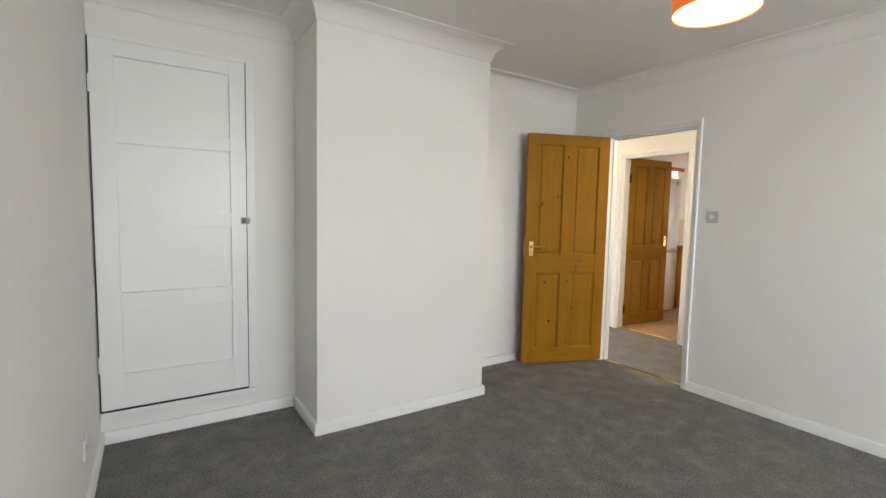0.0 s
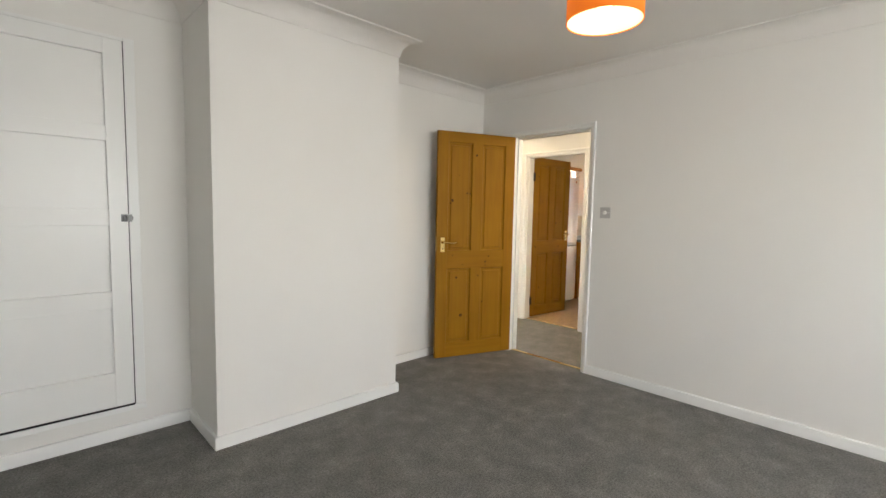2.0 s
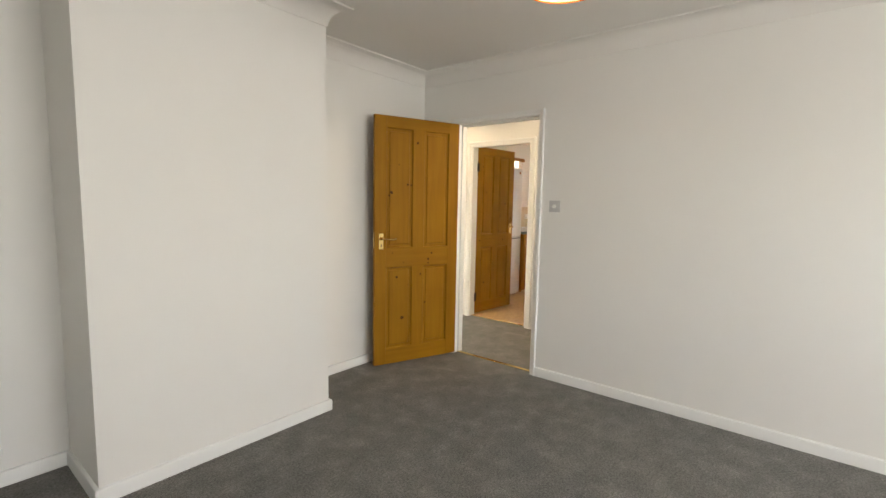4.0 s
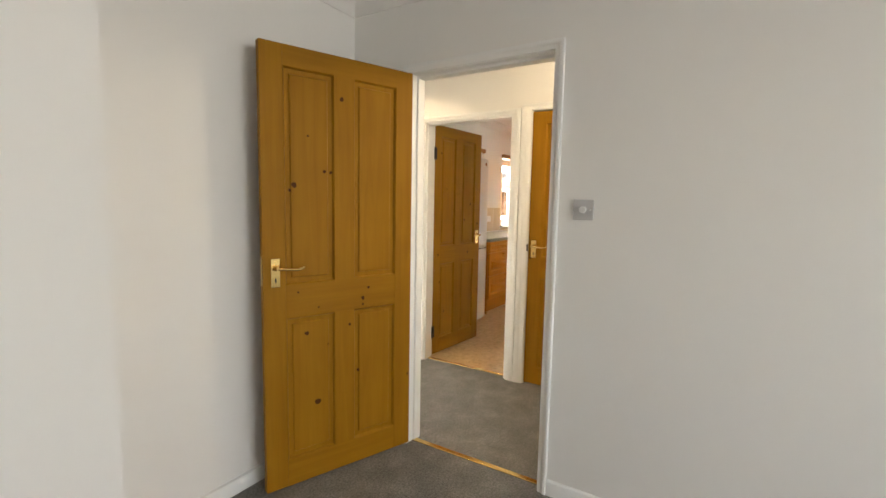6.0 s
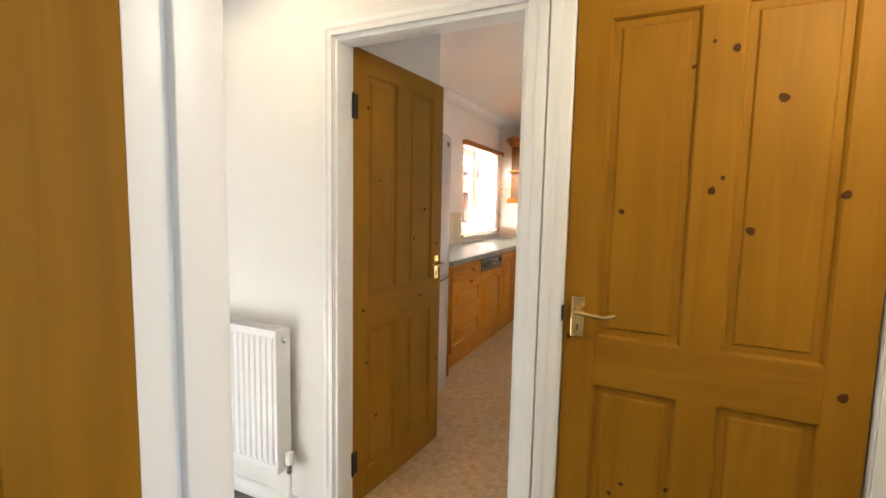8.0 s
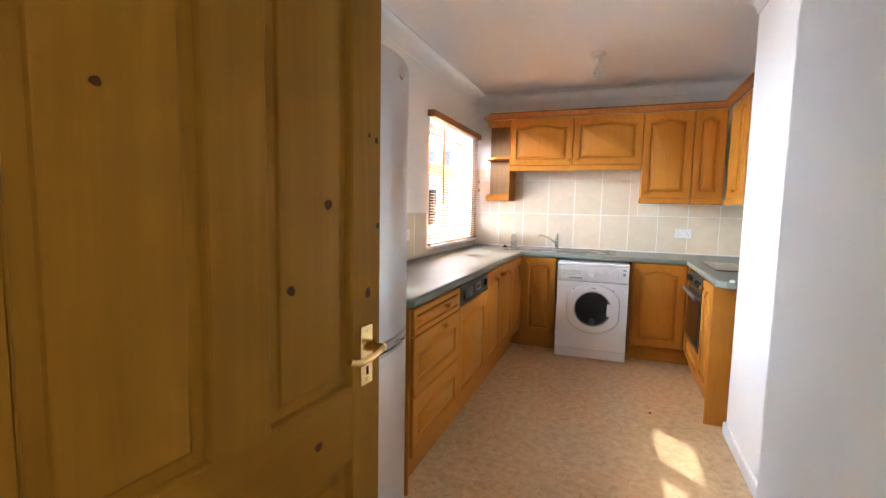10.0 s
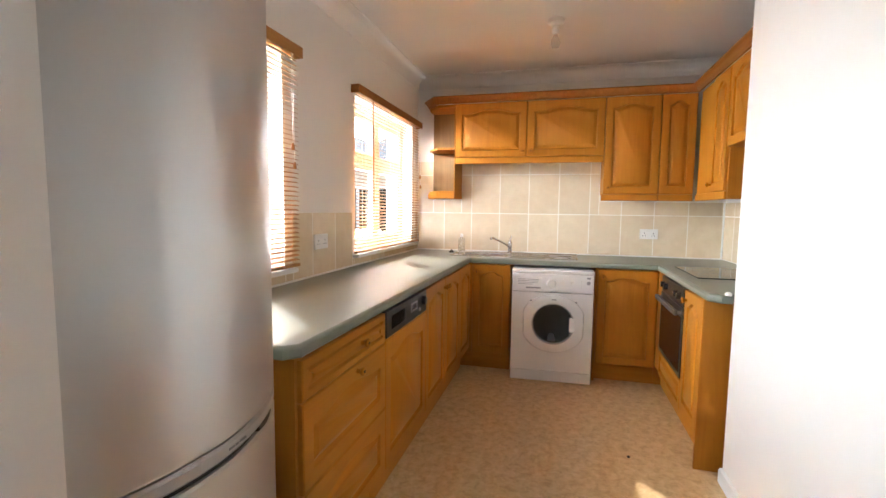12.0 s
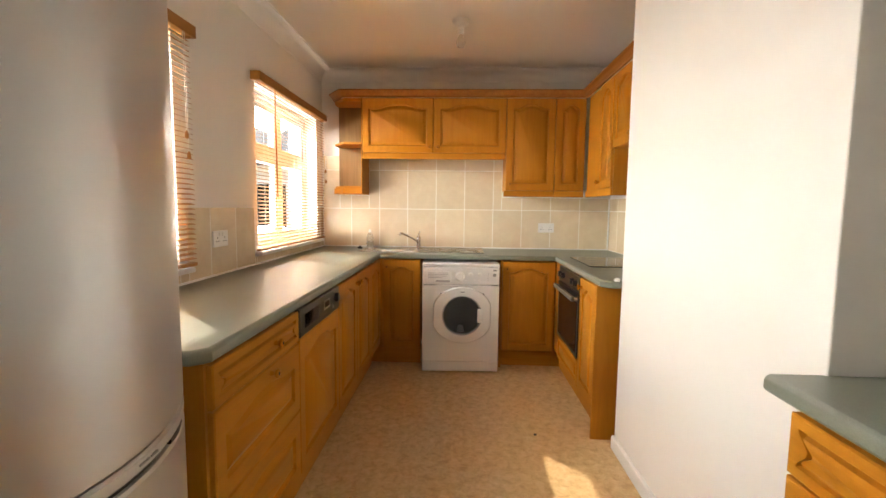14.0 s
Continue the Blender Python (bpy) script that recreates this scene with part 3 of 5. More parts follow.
# ---- bedroom ----
def built_in_cupboard():
    x0, x1, z0, z1 = WX + 0.004, 0.112, 0.195, 2.163
    y = NY
    d = thing("door_built_in_cupboard", pose(0, 0, 0), "closed white painted four-panel built-in cupboard door", "door", kind="structure")
    fw = 0.055
    part("frame", made_box(x1 + 0.0065, x1 + fw, y - 0.022, y - 0.001, z0 - 0.03, z1 + 0.022, bevel=0.002), GLOSS, d)
    part("frame", made_box(x0, x1 + 0.006, y - 0.020, y - 0.001, z1 + 0.004, z1 + 0.022, bevel=0.002), GLOSS, d)
    part("sill", made_box(x0, x1 + fw, y - 0.034, y - 0.001, z0 - 0.040, z0 - 0.012, bevel=0.004), GLOSS, d)
    # Black strips put the gap's shade and the ledge's shadow into colour.
    for a, b2, c, e, d0 in ((x0, x0 + 0.0062, z0 - 0.011, z1 + 0.0038, 0.024), (x1 + 0.0002, x1 + 0.0063, z0 - 0.011, z1 + 0.0038, 0.019), (x0 + 0.0065, x1, z0 - 0.0115, z0 - 0.0003, 0.031), (x0 + 0.0065, x1, z1 + 0.0003, z1 + 0.0038, 0.019)):
        part("gap", made_box(a, b2, y - d0, y - 0.001, c, e), BLACK, d, "black strip in place of the shade in the door gap")
    st, f = 0.085, y - 0.033
    xa, xb = x0 + 0.0065, x1
    for a, b2 in ((xa, xa + st + 0.02), (xb - st, xb)):
        part("stile", made_box(a, b2, f, y - 0.005, z0, z1, bevel=0.002), GLOSS, d)
    rails = ((z0, 0.385), (0.745, 0.836), (1.192, 1.28), (1.637, 1.717), (2.083, z1))
    for a, b2 in rails:
        part("rail", made_box(xa + st + 0.02, xb - st, f + 0.0006, y - 0.006, a, b2, bevel=0.002), GLOSS, d)
    for (_, a), (b2, _) in zip(rails, rails[1:]):
        part("panel", made_box(xa + st + 0.018, xb - st + 0.002, f + 0.021, y - 0.006, a - 0.002, b2 + 0.002), GLOSS, d)
    lock = part("latch", made_box(xb - 0.032, xb + 0.018, f - 0.005, f + 0.001, 1.212, 1.252, bevel=0.002), DULLMETAL, d, "dull metal rim latch with lever")
    part("latch_bolt", made_box(xb - 0.004, xb + 0.022, f - 0.013, f - 0.004, 1.222, 1.242, bevel=0.003), DULLMETAL, lock)
    part("latch_case", made_box(xb - 0.027, xb - 0.006, f - 0.016, f - 0.004, 1.217, 1.247, bevel=0.003), BLACK, lock)
    for z in (0.45, 1.93):
        part("hinge", made_box(x0, x0 + 0.020, f - 0.004, f + 0.004, z - 0.045, z + 0.045, bevel=0.001), GLOSS, d, "painted hinge")


built_in_cupboard()


def light_switch(m, label):
    s = thing("light_switch", m, label, "light switch")
    part("plate", made_box(-0.043, 0.043, 0, 0.009, -0.043, 0.043, bevel=0.003), GREYSWITCH, s)
    part("dimmer_knob", lathe([(0.0, 0.026), (0.012, 0.026), (0.014, 0.022), (0.014, 0.009)], 18, "Y"), PLASTIC, s, "round dimmer knob", True)
    for x in (-0.031, 0.031):
        part("screw", lathe([(0.0035, 0.008), (0.0035, 0.010)], 8, "Y", (x, 0, 0)), CHROME, s)


GREYSWITCH = mat("off_white_switch_plate", (0.52, 0.51, 0.50), 0.35)
light_switch(pose(EX, 2.380, 1.316, 0, 0, 90), "off-white square dimmer switch on the bedroom wall")


def socket(m, double, label, plugs=0):
    w = 0.073 if double else 0.043
    s = thing("wall_socket", m, label, "socket")
    part("plate", made_box(-w, w, 0, 0.010, -0.043, 0.043, bevel=0.003), PLASTIC, s)
    for cx in ((-0.036, 0.036) if double else (0.0,)):
        part("rocker", made_box(cx * 0.45 - 0.006, cx * 0.45 + 0.006, 0.009, 0.014, 0.014, 0.034, bevel=0.002), PLASTIC, s)
        for dx, dz, a, b2 in ((0, 0.006, 0.0025, 0.005), (-0.011, -0.014, 0.005, 0.0025), (0.011, -0.014, 0.005, 0.0025)):
            part("pin_hole", made_box(cx + dx - a, cx + dx + a, 0.0095, 0.0106, dz - b2, dz + b2), BLACK, s)
    return s


socket(pose(WX, 3.02, 0.29, 0, 0, -90), False, "white single wall socket beside the skirting")


def pendant(x, y, z):
    p = thing("pendant_lamp", pose(x, y, z), "lit pendant lamp with an orange fabric drum shade", "pendant lamp")
    r, h = 0.150, 0.19
    bm = bmesh.new()
    for r0, nm in ((r, "o"),):
        lo = [bm.verts.new((r0 * math.cos(math.tau * i / 48), r0 * math.sin(math.tau * i / 48), 0)) for i in range(48)]
        hi = [bm.verts.new((r0 * math.cos(math.tau * i / 48), r0 * math.sin(math.tau * i / 48), h)) for i in range(48)]
        for i in range(48):
            bm.faces.new((lo[i], lo[(i + 1) % 48], hi[(i + 1) % 48], hi[i]))
    shade = part("shade", bm, SHADE, p, "orange fabric drum shade", True)
    bm = bmesh.new()
    r0 = r - 0.003
    lo = [bm.verts.new((r0 * math.cos(math.tau * i / 48), r0 * math.sin(math.tau * i / 48), 0.002)) for i in range(48)]
    hi = [bm.verts.new((r0 * math.cos(math.tau * i / 48), r0 * math.sin(math.tau * i / 48), h - 0.002)) for i in range(48)]
    for i in range(48):
        bm.faces.new((lo[i], lo[(i + 1) % 48], hi[(i + 1) % 48], hi[i]))
    part("lining", bm, LINING, shade, "glowing pale lining", True)
    for z2 in (0.0, h):
        ring = [((r - 0.001) * math.cos(math.tau * i / 40), (r - 0.001) * math.sin(math.tau * i / 40), z2) for i in range(41)]
        part("rim", tube(ring, 0.003, 6), SHADE, shade)
    part("bulb", lathe([(0.0, 0.035), (0.018, 0.040), (0.028, 0.058), (0.029, 0.072), (0.020, 0.098), (0.013, 0.115)], 18), BULB, p, "lit bulb", True)
    part("lamp_holder", lathe([(0.016, 0.113), (0.018, 0.13), (0.018, 0.165), (0.008, 0.18)], 16), PLASTIC, p, smooth=True)
    for k in range(3):
        a = math.tau * k / 3
        part("spoke", tube([(0.017 * math.cos(a), 0.017 * math.sin(a), 0.15), ((r - 0.002) * math.cos(a), (r - 0.002) * math.sin(a), h - 0.004)], 0.0016, 6), PLASTIC, p)
    part("cord", tube([(0, 0, 0.178), (0, 0, BZ - z - 0.02)], 0.003, 6), PLASTIC, p)
    part("ceiling_rose", lathe([(0.045, BZ - z), (0.045, BZ - z - 0.012), (0.03, BZ - z - 0.026), (0.008, BZ - z - 0.032)], 24), PLASTIC, p, smooth=True)


pendant(1.43, 1.62, 2.08)


def window(name, along, a0, a1, z0, z1, f0, f1, mull, transom, label, inside, glazing=None):
    """Upvc window in an opening: mull are uprights, transom a height or None."""
    w = thing(name, pose(0, 0, 0), label, "window", kind="structure")
    fm = (f0 + f1) / 2

    def piece(nm, p0, p1, zz0, zz1, d=0.03, material=UPVC, bev=0.004):
        c = (p0, p1, fm - d, fm + d, zz0, zz1) if along == "x" else (fm - d, fm + d, p0, p1, zz0, zz1)
        return part(nm, made_box(*c, bevel=bev), material, w)

    fw = 0.06
    piece("frame", a0, a0 + fw, z0, z1)
    piece("frame", a1 - fw, a1, z0, z1)
    piece("frame", a0 + fw, a1 - fw, z0, z0 + fw)
    piece("frame", a0 + fw, a1 - fw, z1 - fw, z1)
    edges = [a0 + fw] + [e for m in mull for e in (m - 0.035, m + 0.035)] + [a1 - fw]
    for m in mull:
        piece("mullion", m - 0.035, m + 0.035, z0 + fw, z1 - fw)
    for p, q in zip(edges[::2], edges[1::2]):
        zs = [z0 + fw, z1 - fw]
        if transom:
            piece("transom", p, q, transom - 0.03, transom + 0.03)
            zs = [z0 + fw, transom - 0.03, transom + 0.03, z1 - fw]
        for lo, hi in zip(zs[::2], zs[1::2]):
            s = 0.035
            for u0, u1, v0, v1 in ((p, p + s, lo, hi), (q - s, q, lo, hi), (p + s, q - s, lo, lo + s), (p + s, q - s, hi - s, hi)):
                piece("sash", u0, u1, v0, v1, 0.022)
            g = piece("pane", p + s, q - s, lo + s, hi - s, 0.003, glazing or GLASS, 0)
            g.visible_shadow = False
    d = inside
    sill = (a0 - 0.05, a1 + 0.05, *sorted((f0 if d < 0 else f1, (f0 if d < 0 else f1) + d * 0.05)))
    c = (*sill, z0 - 0.024, z0) if along == "x" else (sill[2], sill[3], sill[0], sill[1], z0 - 0.024, z0)
    part("sill", made_box(*c, bevel=0.006), GLOSS, w, "white painted sill")
    return w


window("window_bedroom", "x", -0.15, 2.15, 0.9, 2.1, SY - 0.15, SY, [0.62, 1.38], None, "white upvc bedroom window", 1)
window("window_hall", "y", 5.20, 6.15, 1.0, 2.04, HX1 + 0.01, KX0, [], None, "white upvc hall window with frosted glass", -1, FROSTED)
window("window_kitchen_a", "x", 5.72, 6.86, 1.0, 2.06, KY1, KY1 + 0.25, [6.3], 1.66, "white upvc kitchen window behind a blind", -1)
window("window_kitchen_b", "x", 7.68, 8.87, 1.0, 2.06, KY1, KY1 + 0.25, [8.28], 1.66, "white upvc kitchen window behind a blind", -1)


# ---- hall ----
def radiator(y0, y1, z0, z1):
    L, H = y1 - y0, z1 - z0
    r = thing("radiator", pose(HX1, y0, z0), "white panel radiator with a grille top on the hall wall", "radiator")
    d0, d1 = -0.115, -0.035
    bm = bmesh.new()
    n = int(L / 0.033)
    prof = []
    for i in range(n):
        a = 0.018 + (L - 0.036) * i / n
        s = (L - 0.036) / n
        prof += [(a, 0.0), (a + 0.25 * s, 0.0), (a + 0.38 * s, -0.009), (a + 0.72 * s, -0.009), (a + 0.87 * s, 0.0)]
    prof.append((L - 0.018, 0.0))
    zs = (0.03, 0.06, H - 0.06, H - 0.03)
    rows = [[bm.verts.new((d0 + 0.012 + (off if 0 < k < 3 else 0), y, z)) for y, off in prof] for k, z in enumerate(zs)]
    for a, b2 in zip(rows, rows[1:]):
        for i in range(len(prof) - 1):
            bm.faces.new((a[i], a[i + 1], b2[i + 1], b2[i]))
    part("front_panel", bm, ENAMEL, r, "ribbed steel front panel", True)
    part("front_edge", made_box(d0 + 0.010, d0 + 0.024, 0.012, L - 0.012, 0.012, 0.036, bevel=0.004), ENAMEL, r)
    part("front_edge", made_box(d0 + 0.010, d0 + 0.024, 0.012, L - 0.012, H - 0.036, H - 0.012, bevel=0.004), ENAMEL, r)
    part("back_panel", made_box(d1 - 0.012, d1, 0.012, L - 0.012, 0.012, H - 0.012, bevel=0.004), ENAMEL, r)
    for a, b2 in ((0.0, 0.010), (L - 0.010, L)):
        part("side_cover", made_box(d0, d1, a, b2, 0.006, H, bevel=0.003), ENAMEL, r)
    grille = part("grille", made_box(d0 + 0.004, d1 - 0.004, 0.010, L - 0.010, H - 0.010, H - 0.003), ENAMEL, r)
    slot = mesh_of("grille_slot", made_box(-0.026, 0.026, -0.0035, 0.0035, 0, 0.0008), GREYPLASTIC)
    for i in range(int((L - 0.05) / 0.016)):
        again("grille_slot", slot, grille, pose((d0 + d1) / 2, 0.026 + 0.016 * i, H - 0.003))
    part("bleed_plug", lathe([(0.014, 0.0), (0.014, -0.012), (0.008, -0.016)], 14, "Y", ((d0 + d1) / 2, 0, H - 0.045)), CHROME, r)
    v2 = part("valve", lathe([(0.012, -0.030), (0.014, -0.01), (0.014, 0.02), (0.010, 0.035)], 16, "Z", (-0.075, -0.028, 0.035)), CHROME, r, "chrome lockshield valve", True)
    part("valve_cap", lathe([(0.017, 0.0), (0.019, 0.02), (0.016, 0.048), (0.0, 0.052)], 16, "Z", (-0.075, -0.028, 0.045)), PLASTIC, v2, smooth=True)
    part("tail", tube([(-0.075, -0.028, 0.035), (-0.075, 0.012, 0.035)], 0.009), CHROME, v2)
    part("pipe", tube([(-0.075, -0.028, 0.02), (-0.075, -0.028, -z0)], 0.0075), ENAMEL, r, "white painted pipe")
    for y in (0.2, L - 0.2):
        part("bracket", made_box(d1, -0.0005, y - 0.02, y + 0.02, 0.05, H - 0.08), ENAMEL, r)


radiator(4.178, 4.962, 0.225, 0.838)
hl = thing("ceiling_downlight", pose(3.68, 4.15, BZ), "lit white downlight set in the hall ceiling", "downlight")
part("bezel", lathe([(0.052, 0.0), (0.052, -0.004), (0.046, -0.008), (0.040, -0.008), (0.038, -0.003), (0.038, 0.0)], 28), PLASTIC, hl, "white ring bezel", True)
part("lens", lathe([(0.037, -0.001), (0.037, -0.003), (0.0, -0.004)], 24), BULB, hl, "glowing lens", True)


# Unseen fitting added to carry the hall fill lamp.
hp = thing("hall_fill_pendant", pose(3.60, 2.25, 1.93), "unseen pendant fitting added for the hall fill lamp", "pendant lamp")
part("lamp_holder", lathe([(0.016, 0.135), (0.018, 0.15), (0.018, 0.185), (0.008, 0.20)], 16), PLASTIC, hp, smooth=True)
part("cord", tube([(0, 0, 0.198), (0, 0, BZ - 1.93 - 0.01)], 0.003, 6), PLASTIC, hp)
part("ceiling_rose", lathe([(0.045, BZ - 1.93), (0.045, BZ - 1.942), (0.03, BZ - 1.956), (0.008, BZ - 1.962)], 24), PLASTIC, hp, smooth=True)


# ---- kitchen fronts ----
def front_mesh(w, h, margin=0.058, arch=0.0, wave=0.0, t=0.019, field=True):
    """A cupboard front with a raised field; x from 0, z from 0, the face looks along -y."""
    n = 14
    m = margin

    def bumpy(u):
        u = abs(u - 0.5) * 2
        u = min(1.0, max(0.0, (0.86 - u) / 0.72))
        return u * u * (3 - 2 * u)

    inner, outer = [], []
    for i in range(n):
        u = i / n
        inner.append((m + (w - 2 * m) * u, m))
        outer.append((w * u, 0.0))
    for i in range(n):
        u = i / n
        inner.append((w - m - wave * math.sin(math.pi * u) ** 2, m + (h - 2 * m) * u - arch * u))
        outer.append((w, h * u))
    for i in range(n):
        u = i / n
        inner.append((w - m - (w - 2 * m) * u, h - m - arch * (1 - bumpy(u))))
        outer.append((w - w * u, h))
    for i in range(n):
        u = i / n
        inner.append((m + wave * math.sin(math.pi * u) ** 2, h - m - arch - (h - 2 * m - arch) * u))
        outer.append((0.0, h - h * u))
    bm = bmesh.new()

    def shrink(loop, d):
        return [(w / 2 + (x - w / 2) * (1 - 2 * d / (w - 2 * m)), h / 2 + (z - h / 2) * (1 - 2 * d / (h - 2 * m))) for x, z in loop]

    def edge(loop, d):
        return [(w / 2 + (x - w / 2) * (1 - 2 * d / w), h / 2 + (z - h / 2) * (1 - 2 * d / h)) for x, z in loop]

    rows = [(outer, 0.0), (outer, -t + 0.004), (edge(outer, 0.004), -t), (inner, -t), (shrink(inner, 0.003), -t + 0.011), (shrink(inner, 0.010), -t + 0.0135)]
    if field:
        rows += [(shrink(inner, 0.031), -t + 0.002), (shrink(inner, 0.033), -t + 0.0006)]
    else:
        rows += [(shrink(inner, 0.014), -t + 0.001), (shrink(inner, 0.016), -t)]
    loops = [[bm.verts.new((x, y, z)) for x, z in pts] for pts, y in rows]
    k = 4 * n
    for a, b2 in zip(loops, loops[1:]):
        for i in range(k):
            bm.faces.new((a[i], a[(i + 1) % k], b2[(i + 1) % k], b2[i]))
    bm.faces.new(loops[-1])
    bm.faces.new(loops[0])
    return bm


KNOB = mesh_of("knob", lathe([(0.010, 0.0), (0.0085, -0.006), (0.008, -0.012), (0.015, -0.018), (0.0175, -0.023), (0.016, -0.028), (0.009, -0.030), (0.008, -0.0285), (0.0, -0.0285)], 18, "Y"), OAK_UP, True)
KNOB_EYE = mesh_of("knob_eye", lathe([(0.0055, -0.028), (0.0055, -0.0300), (0.0, -0.0305)], 12, "Y"), IRON, True)


def oak_front(unit, x0, x1, z0, z1, knob=None, name="door", arch=0.032, wave=0.0, grain=None, field=True):
    w, h = x1 - x0 - 0.003, z1 - z0 - 0.003
    d = part(name, front_mesh(w, h, 0.055 if h > 0.2 else 0.026, arch, wave, field=field), grain or OAK_UP, unit, smooth=True)
    d.location = (x0 + 0.0015, 0, z0 + 0.0015)
    if knob:
        k = again("knob", KNOB, d, pose(knob[0] - x0, -0.019, knob[1] - z0))
        again("knob_eye", KNOB_EYE, k, pose(0, 0, 0))
    return d


def base_unit(x, y, yaw, w, label, depth=0.56, plinth=True, group="oak base units"):
    """Carcass and plinth of a base unit; the front lies on the local line y = 0, x from 0 to w."""
    u = thing("base_cabinet", pose(x, y, 0, 0, 0, yaw), label, "kitchen cabinet", group)
    part("carcass", made_box(0.001, w - 0.001, 0.002, depth, 0.165, 0.876), OAK_UP, u)
    if plinth:
        part("plinth", made_box(0.001, w - 0.001, 0.055, 0.073, 0.0, 0.163), OAK_X, u)
    return u


YF, XF, YS = 4.265, 8.445, 2.83
ZD, ZT = 0.175, 0.872
u = base_unit(5.965, YF, 0, 0.635, "honey oak drawer unit with three drawers beside the fridge")
oak_front(u, 0, 0.635, 0.745, ZT, (0.40, 0.81), "drawer_front", 0.0, 0.028, OAK_X, False)
oak_front(u, 0, 0.635, 0.462, 0.742, (0.36, 0.715), "drawer_front", 0.030, 0, OAK_X)
oak_front(u, 0, 0.635, ZD, 0.459, None, "drawer_front", 0.030, 0, OAK_X)
part("end_panel", made_box(-0.012, 0.0, 0.0, 0.62, 0.0, 0.878), OAK_UP, u)
u = thing("dishwasher", pose(6.602, YF, 0), "built-in dishwasher with black control panel and oak door", "dishwasher")
part("carcass", made_box(0.002, 0.588, 0.004, 0.56, 0.165, 0.876), GREYPLASTIC, u)
part("plinth", made_box(0.001, 0.589, 0.055, 0.073, 0.0, 0.163), OAK_X, u)
oak_front(u, 0, 0.59, ZD, 0.752, None, "door", 0.035)
fascia = part("control_panel", made_box(0.003, 0.587, -0.022, 0.003, 0.757, 0.874, bevel=0.004), BLACK, u, "glossy black control panel")
part("display", made_box(0.32, 0.42, -0.0235, -0.021, 0.80, 0.845, bevel=0.001), GREYPLASTIC, fascia)
part("screen", made_box(0.335, 0.405, -0.0245, -0.023, 0.81, 0.836), BLACKGLASS, fascia)
part("dial", lathe([(0.024, -0.022), (0.022, -0.040), (0.0, -0.042)], 20, "Y", (0.52, 0, 0.825)), BLACK, fascia, smooth=True)
part("button", lathe([(0.010, -0.022), (0.009, -0.028), (0.0, -0.029)], 14, "Y", (0.46, 0, 0.79)), GREYPLASTIC, fascia)
part("grip", made_box(0.06, 0.24, -0.0236, -0.021, 0.785, 0.845, bevel=0.001), BLACKGLASS, fascia)
u = base_unit(7.194, YF, 0, 0.426, "honey oak base unit with an arched panel door")
oak_front(u, 0, 0.426, ZD, ZT, (0.395, 0.815))
u = base_unit(7.622, YF, 0, 0.426, "honey oak base unit with an arched panel door")
oak_front(u, 0, 0.426, ZD, ZT, (0.031, 0.815))
u = base_unit(8.05, YF, 0, 0.395, "narrow honey oak corner base unit under the worktop")
oak_front(u, 0, 0.388, ZD, ZT, None)

u = base_unit(XF, 4.235, -90, 0.315, "honey oak sink base unit with an arched panel door")
oak_front(u, 0.01, 0.315, ZD - 0.03, ZT, (0.045, 0.815))
part("corner_post", made_box(-0.024, 0.010, -0.016, 0.006, 0.145, 0.878), OAK_UP, u)
part("plinth_return", made_box(-0.10, 0.0, 0.055, 0.073, 0.0, 0.163), OAK_X, u)
u = base_unit(XF, 3.262, -90, 0.43, "honey oak base unit with arched door beside the washing machine")
oak_front(u, 0.0, 0.42, ZD - 0.03, ZT, (0.035, 0.815))
part("side_panel", made_box(-0.016, 0.0, 0.0, 0.58, 0.0, 0.878), OAK_UP, u)
part("plinth_return", made_box(0.43, 0.52, 0.055, 0.073, 0.0, 0.163), OAK_X, u)

u = thing("oven", pose(8.25, YS, 0, 0, 0, 180), "built-in electric oven with dark glass door", "oven")
part("carcass", made_box(0.0, 0.588, 0.002, 0.54, 0.165, 0.876), OAK_UP, u)
part("plinth", made_box(0.0, 0.588, 0.055, 0.073, 0.0, 0.163), OAK_X, u)
f = part("fascia", made_box(0.004, 0.584, -0.022, 0.002, 0.765, 0.872, bevel=0.003), BLACK, u, "dark brown control fascia")
for x in (0.07, 0.165, 0.42, 0.51):
    part("knob", lathe([(0.022, -0.022), (0.020, -0.028), (0.018, -0.046), (0.0, -0.047)], 20, "Y", (x, 0, 0.818)), BLACK, f, smooth=True)
d = part("oven_door", made_box(0.004, 0.584, -0.024, 0.002, 0.345, 0.760, bevel=0.003), BLACK, u, "oven door with dark glass")
part("glass", made_box(0.03, 0.558, -0.0265, -0.0235, 0.375, 0.70, bevel=0.001), OVENGLASS, d)
part("handle", made_box(0.02, 0.568, -0.066, -0.046, 0.712, 0.742, bevel=0.005), OVENBAR, d, "dark grey handle bar")
for x in (0.035, 0.545):
    part("handle_post", made_box(x, x + 0.014, -0.05, -0.022, 0.718, 0.736), GREYPLASTIC, d)
oak_front(u, 0.0, 0.588, 0.165, 0.338, None, "lower_front", 0.0, 0.0, OAK_X)
u = thing("filler_panel", pose(8.44, YS, 0, 0, 0, 180), "narrow honey oak filler beside the oven", "kitchen cabinet")
part("panel", made_box(0.0, 0.188, -0.004, 0.016, 0.165, 0.876), OAK_UP, u)
part("plinth", made_box(-0.06, 0.19, 0.055, 0.073, 0.0, 0.163), OAK_X, u)
u = base_unit(7.660, YS, 180, 0.345, "narrow honey oak base unit with an arched door beside the oven")
oak_front(u, 0, 0.33, ZD, ZT, (0.045, 0.815))
part("end_panel", made_box(0.332, 0.350, -0.02, 0.36, 0.0, 0.878, bevel=0.002), OAK_UP, u)

